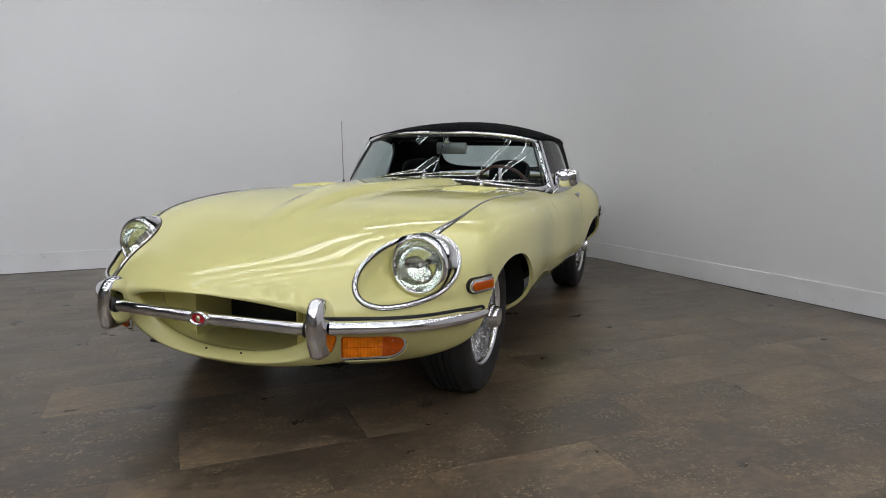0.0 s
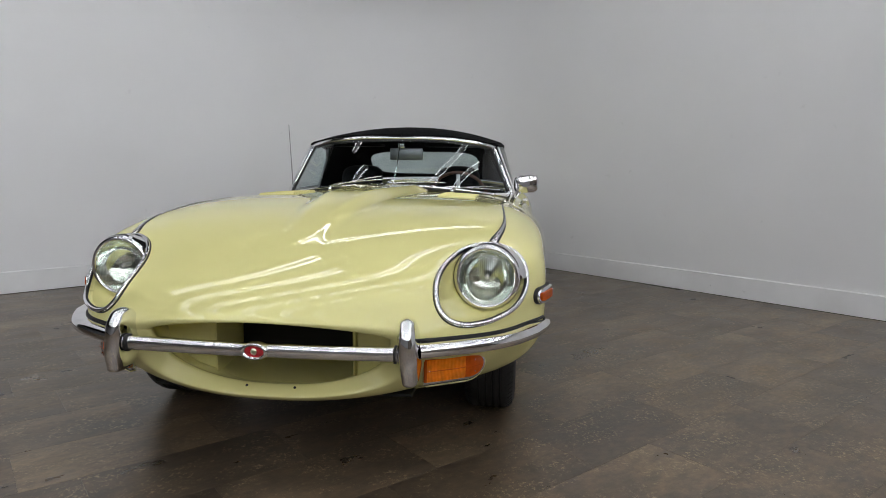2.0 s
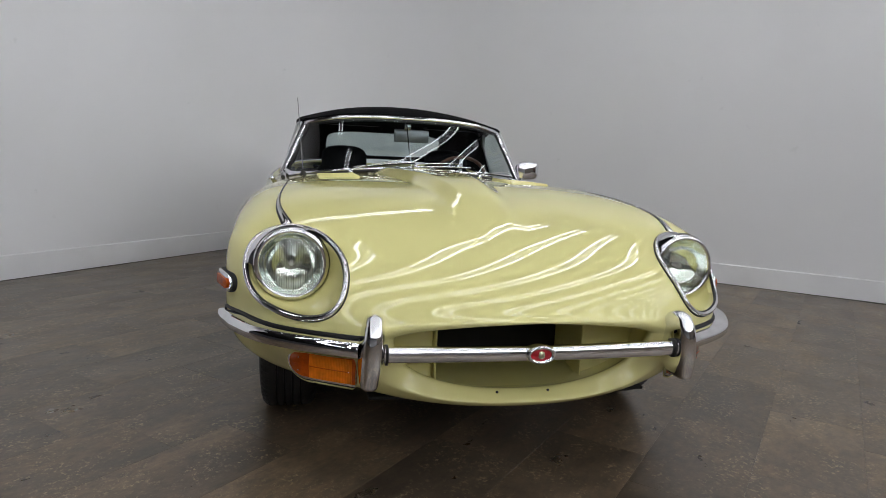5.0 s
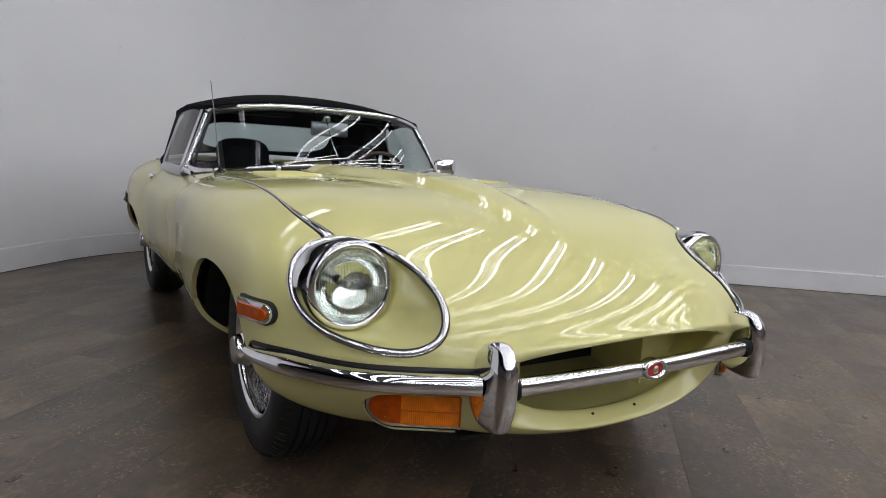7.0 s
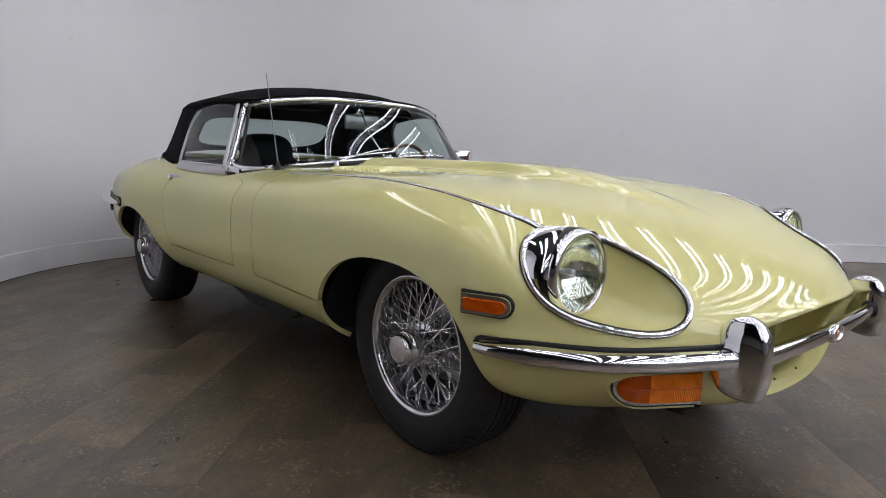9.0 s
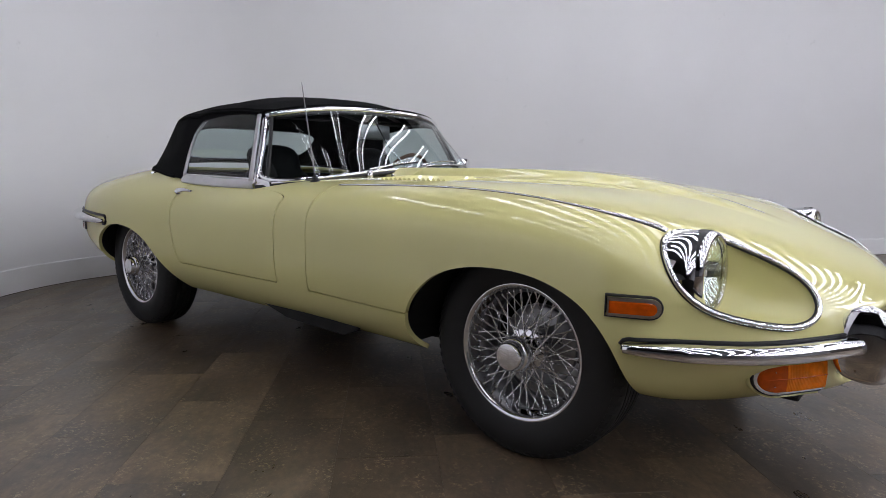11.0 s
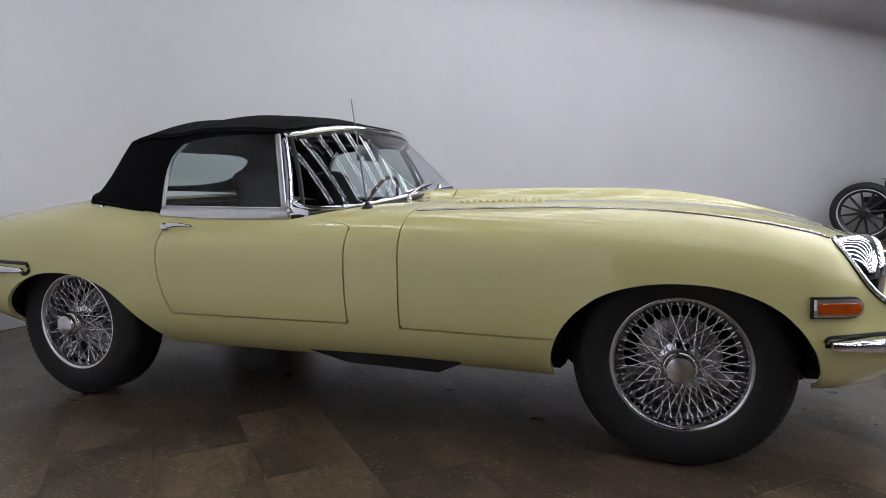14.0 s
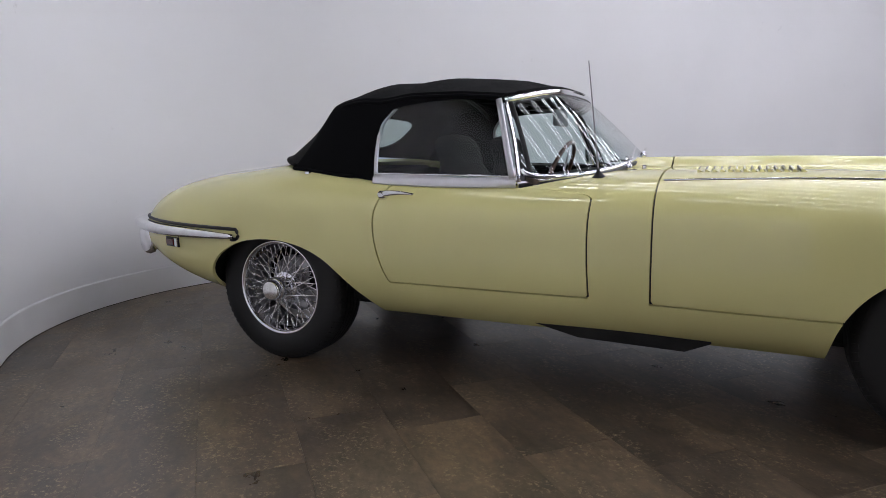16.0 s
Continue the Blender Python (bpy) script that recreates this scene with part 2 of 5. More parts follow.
def ring_profile(rx, rz=None, k=10, power=2.0):
    rz = rx if rz is None else rz
    a = np.arange(k) * 2 * math.pi / k
    c, s = np.cos(a), np.sin(a)
    return np.stack([rx * np.sign(c) * abs(c) ** (2 / power), rz * np.sign(s) * abs(s) ** (2 / power)], 1)


def lathe(rings, k=48, axis="y"):
    """rings: (radius, position along the axis). Closed faces between them."""
    verts, faces = [], []
    for r, p in rings:
        for i in range(k):
            a = 2 * math.pi * i / k
            verts.append((r * math.cos(a), p, r * math.sin(a)))
    for j in range(len(rings) - 1):
        for i in range(k):
            b = (i + 1) % k
            faces.append((j * k + i, j * k + b, (j + 1) * k + b, (j + 1) * k + i))
    if axis == "x":
        verts = [(p, r, z) for r, p, z in verts]
        faces = [f[::-1] for f in faces]
    return verts, faces


def spline(ts, ys):
    """Natural cubic spline."""
    t, y = np.asarray(ts, float), np.asarray(ys, float)
    n, h = len(t), np.diff(t)
    A, r = np.eye(n), np.zeros(n)
    for i in range(1, n - 1):
        A[i, i - 1:i + 2] = h[i - 1], 2 * (h[i - 1] + h[i]), h[i]
        r[i] = 6 * ((y[i + 1] - y[i]) / h[i] - (y[i] - y[i - 1]) / h[i - 1])
    k = np.linalg.solve(A, r)

    def at(x):
        x = np.clip(np.asarray(x, float), t[0], t[-1])
        i = np.clip(np.searchsorted(t, x) - 1, 0, n - 2)
        a, b = t[i + 1] - x, x - t[i]
        return (k[i] * a ** 3 + k[i + 1] * b ** 3) / (6 * h[i]) + (y[i] / h[i] - k[i] * h[i] / 6) * a + (y[i + 1] / h[i] - k[i + 1] * h[i] / 6) * b
    return at


def smooth01(x):
    x = np.clip(x, 0, 1)
    return x * x * (3 - 2 * x)


def trim(surface, us, vs, keeps, sides=(1, -1)):
    """The part of a half surface(u, v) -> points where every keep(points) is positive, mirrored to the sides asked for. Edges lie exactly on the cuts."""
    U, V = np.meshgrid(us, vs, indexing="ij")
    P = surface(U, V)
    F = [f(P) for f in keeps]
    good = np.ones(U.shape, bool)
    for f in F:
        good &= f > 0
    nu, nv = U.shape
    uv, index, polys = [], {}, []

    def vert(u, v):
        key = (round(float(u), 7), round(float(v), 7))
        if key not in index:
            index[key] = len(uv)
            uv.append((u, v))
        return index[key]

    for i in range(nu - 1):
        for j in range(nv - 1):
            c = ((i, j), (i, j + 1), (i + 1, j + 1), (i + 1, j))
            g = [good[q] for q in c]
            if all(g):
                polys.append([vert(U[q], V[q]) for q in c])
                continue
            if any(all(f[q] <= 0 for q in c) for f in F):
                continue
            poly = [(U[q], V[q]) for q in c]
            for keep in keeps:
                val = [float(keep(surface(np.array(a), np.array(b)))) for a, b in poly]
                out = []
                for a in range(len(poly)):
                    b = (a + 1) % len(poly)
                    if val[a] > 0:
                        out.append(poly[a])
                    if (val[a] > 0) != (val[b] > 0):
                        lo, hi, fl, fh = np.array(poly[a]), np.array(poly[b]), val[a], val[b]
                        for _ in range(4):
                            w = min(max(fl / (fl - fh), 0.02), 0.98)
                            mid = lo + (hi - lo) * w
                            fm = float(keep(surface(mid[0], mid[1])))
                            if (fm > 0) == (fl > 0):
                                lo, fl = mid, fm
                            else:
                                hi, fh = mid, fm
                        w = fl / (fl - fh) if fl != fh else 0.5
                        mid = lo + (hi - lo) * w
                        out.append((mid[0], mid[1]))
                poly = out
                if len(poly) < 3:
                    break
            if len(poly) >= 3:
                ids = [vert(a, b) for a, b in poly]
                ids = [q for n, q in enumerate(ids) if q != ids[n - 1]]
                if len(ids) >= 3:
                    polys.append(ids)
    if not uv:
        return np.zeros((0, 3)), []
    uv = np.array(uv)
    P = surface(uv[:, 0], uv[:, 1])
    verts, faces, seen = [], [], {}
    for s in sides:
        ids = []
        for p in P:
            key = (round(float(p[0]), 5), round(float(s * p[1]), 5), round(float(p[2]), 5))
            if key not in seen:
                seen[key] = len(verts)
                verts.append((p[0], s * p[1], p[2]))
            ids.append(seen[key])
        for f in polys:
            g = [ids[q] for q in f]
            g = [q for n, q in enumerate(g) if q != g[n - 1]]
            if len(g) >= 3:
                faces.append(g if s > 0 else g[::-1])
    return np.array(verts), faces


def flanged(verts, faces, depth, skip=lambda p: False):
    """Adds an inward lip along the open edges."""
    V = np.asarray(verts)
    nrm = np.zeros_like(V)
    for f in faces:
        a, b, c = V[f[0]], V[f[1]], V[f[2]]
        n = np.cross(b - a, c - a)
        for q in f:
            nrm[q] += n
    nrm /= np.linalg.norm(nrm, axis=1)[:, None] + 1e-12
    count = {}
    for f in faces:
        for a, b in zip(f, f[1:] + f[:1]):
            count[(min(a, b), max(a, b))] = count.get((min(a, b), max(a, b)), 0) + 1
    out, more, made = [tuple(v) for v in V], list(faces), {}

    def lip(q):
        if q not in made:
            made[q] = (len(out), len(out) + 1)
            out.append(tuple(V[q]))
            out.append(tuple(V[q] - depth * nrm[q]))
        return made[q]

    for f in faces:
        for a, b in zip(f, f[1:] + f[:1]):
            if count[(min(a, b), max(a, b))] == 1 and not (skip(V[a]) and skip(V[b])):
                (a0, a1), (b0, b1) = lip(a), lip(b)
                more.append((b0, a0, a1, b1))
    return out, more

# ---- shape of the car body ----
# x forward from the front axle, y to the car's left, z up.
ST_X = (0.62, 0.8, 0.842, 0.852, 0.843, 0.805, 0.74, 0.62, 0.48, 0.25, -0.05, -0.5, -0.95, -1.4, -1.9, -2.4, -2.75, -3.05, -3.28, -3.43, -3.5, -3.52)
ST_W = (0.4, 0.38, 0.37, 0.4048, 0.475, 0.5894, 0.6831, 0.7635, 0.8157, 0.8349, 0.8433, 0.8365, 0.8092, 0.812, 0.814, 0.8431, 0.8187, 0.7556, 0.6484, 0.5401, 0.432, 0.3)
ST_TOP = (0.555, 0.53, 0.514, 0.517, 0.527, 0.56, 0.6017, 0.6568, 0.7097, 0.7706, 0.8091, 0.8223, 0.8213, 0.82, 0.845, 0.8692, 0.8392, 0.8029, 0.732, 0.6583, 0.61, 0.57)
ST_MID = (0.45, 0.46, 0.461, 0.4588, 0.463, 0.4654, 0.4719, 0.476, 0.4775, 0.5, 0.515, 0.525, 0.53, 0.53, 0.53, 0.535, 0.535, 0.53, 0.525, 0.52, 0.51, 0.505)
ST_BOT = (0.276, 0.290, 0.299, 0.287, 0.272, 0.2507, 0.2451, 0.2259, 0.2075, 0.21, 0.18, 0.17, 0.16, 0.16, 0.16, 0.17, 0.1973, 0.25, 0.3133, 0.373, 0.42, 0.46)
ST_NT = (1.55, 1.55, 1.55, 1.85, 2.2, 2.7, 3.737, 4.366, 5.115, 4.968, 4.747, 4.582, 4.359, 4, 3.8, 3.829, 3.664, 3.628, 3.428, 2.5, 2.4, 2.4)
ST_NB = (2.4, 2.4, 2.4, 2.7, 2.6, 2.395, 2.388, 2.542, 2.943, 3, 3, 3, 3, 3, 3, 3, 2.9, 2.7, 2.6, 2.5, 2.4, 2.4)
ST_BEND = (0.45, 0.45, 0.4719, 0.4014, 0.3569, 0.3164, 0.2643, 0.2358, 0.14, 0.04, 0, 0, 0, 0, 0, 0, 0, 0, 0, 0, 0, 0)
ST_SHEAR = (0.5, 0.5, 0.599, 0.469, 0.3129, 0.2723, 0.1968, -0.02324, 0, 0, 0, 0, 0, 0, 0, 0, 0, 0, 0, 0, 0, 0)
_d = np.sqrt(np.diff(ST_X) ** 2 + np.diff(ST_W) ** 2 + np.diff(ST_TOP) ** 2)
ST_T = np.concatenate([[0], np.cumsum(_d)])
SX, SW, STOP, SMID, SBOT, SNT, SNB, SBEND, SHEAR = (spline(ST_T, q) for q in (ST_X, ST_W, ST_TOP, ST_MID, ST_BOT, ST_NT, ST_NB, ST_BEND, ST_SHEAR))


def bulge(x, y):
    """The long raised centre of the bonnet."""
    back = np.clip((0.56 - x) / 1.5, 0, 1)
    along = smooth01((0.58 - x) / 0.75) * smooth01((x + 1.30) / 0.25)
    across = 1 - smooth01((abs(y) - 0.012 - 0.135 * back) / (0.075 + 0.03 * back))
    return (0.032 + 0.006 * back) * along * across


def body(u, v):
    """u along the stations, v from 0 (top middle) to 2 (bottom middle)."""
    u, v = np.asarray(u, float), np.asarray(v, float)
    a = v * math.pi / 2
    s, c = np.abs(np.sin(a)), np.abs(np.cos(a))
    w, zt, zm, zb = SW(u), STOP(u), SMID(u), SBOT(u)
    n = np.where(v <= 1, SNT(u), SNB(u))
    y = w * s ** (2 / n)
    cc = c ** (2 / n)
    z = np.where(v <= 1, zm + (zt - zm) * cc, zm - (zm - zb) * cc)
    x = SX(u) - SBEND(u) * y * y - SHEAR(u) * np.maximum(zm - z, 0)
    z = z + np.where(v <= 1, bulge(x, y), 0)
    return np.stack([x, y, z], -1)


smooth_line = spline


def roof(u, v):
    """The soft top. u 0..6 from the header to the rear base, v 0 (middle) to 0.6 (cant rail) to 1 (belt)."""
    u, v = np.asarray(u, float), np.asarray(v, float)
    k = np.arange(7)
    spline = lambda a, b: (lambda q, s=smooth_line(a, b): 0.4 * s(q) + 0.6 * np.interp(q, a, b))
    xc = spline(k, (-1.30, -1.5, -1.8, -2.08, -2.30, -2.53, -2.74))(u)
    zc = spline(k, (1.138, 1.195, 1.225, 1.219, 1.163, 1.025, 0.885))(u)
    xe = spline(k, (-1.445, -1.61, -1.82, -2.04, -2.193, -2.285, -2.372))(u)
    ye = spline(k, (0.58, 0.60, 0.612, 0.608, 0.594, 0.615, 0.642))(u)
    ze = spline(k, (1.108, 1.122, 1.125, 1.118, 1.088, 0.96, 0.848))(u)
    xb = spline(k, (-1.346, -1.56, -1.80, -2.02, -2.17, -2.28, -2.374))(u)
    yb = spline(k, (0.705, 0.708, 0.708, 0.70, 0.685, 0.668, 0.648))(u)
    zb = spline(k, (0.79, 0.80, 0.80, 0.80, 0.81, 0.825, 0.832))(u)
    a = np.clip(v / 0.6, 0, 1)
    b = np.clip((v - 0.6) / 0.4, 0, 1)
    e = 2.2
    x = xc + (xe - xc) * a ** 2
    y = ye * a
    z = zc - (zc - ze) * a ** e
    z = z - 0.010 * np.exp(-((u - 2.55) / 0.35) ** 2) - 0.010 * np.exp(-((u - 3.6) / 0.3) ** 2) * (1 - a ** 4) - 0.012 * np.exp(-((u - 5.0) / 0.6) ** 2) * (1 - a ** 4)
    x = x + (xb - xe) * b
    y = y + (yb - ye) * b ** 0.8
    z = z - (ze - zb) * b
    return np.stack([x, y, z], -1)

# ---- the room: two long walls meeting in a rounded corner behind the car ----
CORNER = np.array((-4.72, -0.27))
DIR_A = np.array((math.cos(radians(49.3)), math.sin(radians(49.3))))
DIR_B = np.array((math.cos(radians(-41.0)), math.sin(radians(-41.0))))
HEIGHT = 3.5


def wall_line(inset=0.0, radius=1.5, far=12.3, near=5.7):
    """Plan line along both walls, with the corner rounded, moved into the room by inset."""
    na, nb = np.array((DIR_A[1], -DIR_A[0])), np.array((-DIR_B[1], DIR_B[0]))
    k = math.acos(DIR_A @ DIR_B) / 2
    tan = radius / math.tan(k)
    mid = (DIR_A + DIR_B) / np.linalg.norm(DIR_A + DIR_B)
    c = CORNER + mid * radius / math.sin(k)
    r = radius - inset
    a0 = math.atan2(*(-na)[::-1])
    a1 = math.atan2(*(-nb)[::-1])
    if a1 < a0:
        a1 += 2 * math.pi
    arc = [c + r * np.array((math.cos(a), math.sin(a))) for a in np.linspace(a0, a1, 40)]
    start = CORNER + DIR_A * far + na * inset
    end = CORNER + DIR_B * near + nb * inset
    return [start] + [start + (arc[0] - start) * q for q in np.linspace(0.1, 0.95, 10)] + arc + [arc[-1] + (end - arc[-1]) * q for q in np.linspace(0.05, 0.9, 10)] + [end]


def ribbon(name, line_in, line_out, z0, z1, mat, label, bevel=0.0):
    """A wall of some thickness between two plan lines."""
    n = len(line_in)
    verts, faces = [], []
    rows = [(line_out, z0), (line_in, z0), (line_in, z1), (line_out, z1)]
    if bevel:
        line_b = [np.asarray(a) + (np.asarray(b) - np.asarray(a)) * min(1, bevel / max(1e-6, np.linalg.norm(np.asarray(b) - np.asarray(a)))) for a, b in zip(line_in, line_out)]
        rows = [(line_out, z0), (line_in, z0), (line_in, z1 - bevel), (line_b, z1), (line_out, z1)]
    for l, z in rows:
        verts += [(*p, z) for p in l]
    k = len(rows)
    for j in range(k - 1):
        faces += [(j * n + i, j * n + i + 1, (j + 1) * n + i + 1, (j + 1) * n + i) for i in range(n - 1)]
    ob = piece(name, verts, faces, mat, smooth=True, sharp=30)
    return tagged(ob, label, "wall", kind="structure")


inner = wall_line(0.0)
ribbon("wall_rear", inner, wall_line(-0.2), -0.05, HEIGHT, wall_paint, "plain white painted studio wall with a rounded corner")
ribbon("skirting", wall_line(0.016), wall_line(0.002), 0.004, 0.165, skirt_paint, "white painted skirting board, scuffed along the floor", 0.006)
ribbon("wall_gap", wall_line(0.018), wall_line(0.003), 0.0, 0.004, joint_dark, "dark shadow gap under the skirting")

# end of the free-standing wall, and the dark hall that goes on beyond it
p_in, p_out = np.array(wall_line(0.0)[-1]), np.array(wall_line(-0.2)[-1])
ribbon("wall_end", [p_in + DIR_B * 0.003, p_out + DIR_B * 0.003], [p_in + DIR_B * 0.001, p_out + DIR_B * 0.001], 0.0, HEIGHT, wall_paint, "plain white end of the studio wall")
# wall tones stand in for the unlit hall and limit bounced light
HALL = [np.array(q) for q in (inner[0], (14.0, 4.0), (9.0, -13.0), (-9.0, -13.0), (-9.0, 3.5), wall_line(-0.2)[0])]
for n in range(5):
    p, q = HALL[n], HALL[n + 1]
    out = np.array(((q - p)[1], -(q - p)[0]))
    out = out / np.linalg.norm(out)
    if out @ ((p + q) / 2) < 0:
        out = -out
    ribbon("wall_hall_%d" % (n + 1), [p, q], [p + out * 0.2, q + out * 0.2], -0.05, HEIGHT, (fascia_paint, pale_paint, hall_paint, hall_paint, hall_paint)[n], "wall of the hall beyond the studio, dimness put into its colour")

n = len(HALL)
poly = [tuple(p) for p in HALL]
ceiling = piece("ceiling", [(*p, HEIGHT) for p in poly] + [(*p, HEIGHT + 0.2) for p in poly], [tuple(range(n)), tuple(range(2 * n - 1, n - 1, -1))] + [(i, i + n, (i + 1) % n + n, (i + 1) % n) for i in range(n)], ceiling_paint, smooth=False)
tagged(ceiling, "dark painted ceiling of the showroom", "ceiling", kind="structure")

# Rows of twin-tube lights hung below the ceiling, parallel to the shorter wall.
ALONG, ACROSS = np.array((-math.sqrt(0.5), math.sqrt(0.5))), np.array((math.sqrt(0.5), math.sqrt(0.5)))


def ceiling_light():
    t = thing("ceiling_light", "white twin-tube fluorescent fitting hung below the dark ceiling", "lamp", group="ceiling lights")
    part("housing", box_bm(-0.615, 0.615, -0.03, 0.03, 0.018, 0.07, 0.008, 1), white_metal, t)
    v, f = lathe([(0.0005, -0.592), (0.0115, -0.592), (0.0115, 0.592), (0.0005, 0.592)], 8, "x")
    me = mesh_of("tube", v, f, tube_light)
    for y in (-0.052, 0.052):
        ob = tagged(new("tube", me), "glowing white tube")
        ob.parent = t
        ob.location = (0, y, 0.0)
    for x in (-0.604, 0.604):
        part("lamp_holder", box_bm(x - 0.01, x + 0.01, -0.07, 0.07, -0.014, 0.025, 0.003, 1), white_metal, t)
    part("hanging_rod", box_bm(-0.004, 0.004, -0.004, 0.004, 0.066, HEIGHT - LIGHTS.height - 0.002), aerial_metal, t)
    return t


first = None
NA, NB = np.array((DIR_A[1], -DIR_A[0])), np.array((-DIR_B[1], DIR_B[0]))
ROW_STEP, ROW_START = 0.456, 0.46
for i in range(-5, 21):
    for j in range(-6, 4):
        o = ACROSS * (ROW_START + ROW_STEP * i) + ALONG * (-0.32 + 1.24 * j)
        away = o - (0.2, -2.6)
        outer = math.atan2(away[1], away[0]) > radians(71) and np.hypot(*away) > 8.5
        bare = (i in (-3, -4) and j >= 1) or (i == -5 and j < 1) or (i == -4 and j < -1)
        if outer or bare or (o - CORNER) @ NA < 0.66 or np.hypot(o[0] - 2.6, o[1] - 1.2) > 9.6 or o[1] > 7 or o[0] > 9.5:
            continue
        m = pose(o[0], o[1], LIGHTS.height, 0, 0, 135)
        if first is None:
            first = ceiling_light()
            first.matrix_basis = m
        else:
            copy_thing(first, m)

# ---- the car ----
car = thing("convertible_car", "pale yellow sports car with raised black soft top, wire wheels", "car")
UMAX = ST_T[-1]
US = np.concatenate([np.linspace(0, ST_T[8], 110), np.linspace(ST_T[8], UMAX, 300)[1:]])
VS = np.concatenate([2 / math.pi * np.arcsin((np.linspace(0, 0.40, 44) / 0.83) ** 2.25), np.linspace(0.12, 0.6, 60)[1:], np.linspace(0.6, 1.0, 32)[1:], np.linspace(1.0, 2.0, 46)[1:]])
VS[0] = 0.0


def arch(p, cx, cz, rx, rz, n=2.3):
    x, y, z = p[..., 0], p[..., 1], p[..., 2]
    r = (np.abs((x - cx) / rx) ** n + np.abs(np.maximum(z - cz, -0.02) / rz) ** n) ** (1 / n) - 1
    return np.where(np.abs(y) > 0.33, r * 0.3, 1.0)


def front_arch(p):
    return arch(p, -0.008, 0.27, 0.375, 0.318, 2.25)


def rear_arch(p):
    x, z = p[..., 0], p[..., 2]
    q = p.copy()
    q[..., 0] = x - 0.10 * smooth01((x + 2.30) / 0.4) * smooth01((0.46 - z) / 0.25)
    return arch(q, -2.39, 0.27, 0.385, 0.285, 2.1)


def sill(p):
    x, z = p[..., 0], p[..., 2]
    return np.where(x > -2.6, z - 0.266 + 0.012 * np.clip((x + 1.9) / 1.5, 0, 1), 1.0)


def bow(y, half, depth, power=4.5):
    """How far the windscreen's plan line falls back at y: nearly flat in the middle, rounding off towards the ends."""
    return depth * np.abs(y / half) ** power


def cockpit(p):
    """Positive outside the opening under windscreen and soft top."""
    x, y, z = p[..., 0], np.abs(p[..., 1]), p[..., 2]
    front = -1.04 - bow(y, 0.70, 0.325) - x
    side = 0.700 - 0.062 * smooth01((-1.95 - x) / 0.35) - 0.035 * smooth01((x + 1.36) / 0.08) - y
    back = x + 2.70 - 0.9 * y * y
    inside = np.minimum(np.minimum(front, side), back)
    return np.where(z > 0.6, -inside, 1.0)


def door_box(p):
    """Positive inside the door outline."""
    x, y, z = p[..., 0], p[..., 1], p[..., 2]
    rear = x - (-1.90 + 0.95 * np.maximum(z - 0.64, 0) ** 2 * 2.2 + 1.15 * np.maximum(0.64 - z, 0) ** 2)
    frontx = -1.078 - 0.03 * smooth01((0.60 - np.abs(z - 0.60)) / 0.6) + 0.02
    front = frontx - x - 0.34 * smooth01((z - 0.720) / 0.062) ** 3
    low = z - 0.408
    top = 0.775 + 0.01 - z
    return np.where(np.abs(y) > 0.5, np.minimum(np.minimum(rear, front), np.minimum(low, top)), -1.0)


def bonnet_box(p):
    """Positive inside the bonnet outline."""
    x, z = p[..., 0], p[..., 2]
    edge = x + 0.872 + 0.012 * smooth01((0.62 - np.abs(z - 0.62)) / 0.3)
    low = np.where(x < -0.1, z - 0.402, 1.0)
    return np.minimum(edge, low)


GAP = 0.003
in_bonnet = lambda p: bonnet_box(p) - GAP
out_bonnet = lambda p: -bonnet_box(p) - GAP
in_door = lambda p: door_box(p) - GAP
out_door = lambda p: -door_box(p) - GAP


def skin(name, keeps, us, vs, mat, parent, label="", sides=(1, -1), lip=0.016):
    v, f = trim(body, us, vs, keeps, sides)
    v, f = flanged(v, f, lip, lambda p: abs(p[1]) < 1e-4)
    return piece(name, v, f, mat, parent, label)


cut = np.interp(1.0, -np.array(ST_X[4:]), ST_T[4:])
EGG_C, EGG_A, EGG_B, EGG_N = (np.array(q) for q in ((0.56, 0.613, 0.595), (0.789, -0.5, -0.356), (0.218, 0.771, -0.599), (0.574, 0.395, 0.718)))


def egg(p):
    """Positive outside the headlamp opening."""
    q = p - EGG_C
    a, b = q @ EGG_A / 0.2, q @ EGG_B
    r = np.sqrt(a * a + (b / (0.125 - 0.02 * np.clip(a, -1.2, 1.2))) ** 2) - 1
    return np.where((p[..., 0] > 0.2) & (q @ EGG_N > -0.08) & (np.abs(p[..., 1]) > 0.3), r * 0.12, 1.0)


bonnet = skin("bonnet", (in_bonnet, sill, front_arch, egg), US[US < cut], VS, paint, car, "long forward bonnet with a raised centre")
back = np.interp(0.3, -np.array(ST_X[4:]), ST_T[4:])
skin("body_shell", (out_bonnet, out_door, sill, front_arch, rear_arch, cockpit), US[US > back], VS, paint, car)
d0, d1 = (np.interp(q, -np.array(ST_X[4:]), ST_T[4:]) for q in (1.0, 2.0))
dd = np.linspace(d0, d1, 90)
dv = np.concatenate([np.linspace(0.2, 0.6, 50), np.linspace(0.6, 1.4, 45)[1:]])
door_r = skin("door", (in_door,), dd, dv, paint, car, sides=(-1,))
door_l = skin("door", (in_door,), dd, dv, paint, car, sides=(1,))

# Soft top
RU, RV = np.linspace(0, 6, 91), np.concatenate([np.linspace(0, 0.6, 34), np.linspace(0.6, 1, 30)[1:]])


def win_back(z):
    """Rear edge of the door window."""
    return -1.937 - 0.012 * np.sin(np.clip((z - 0.80) / 0.25, 0, 1) * math.pi) + 2.6 * np.maximum(z - 1.0, 0) ** 1.5


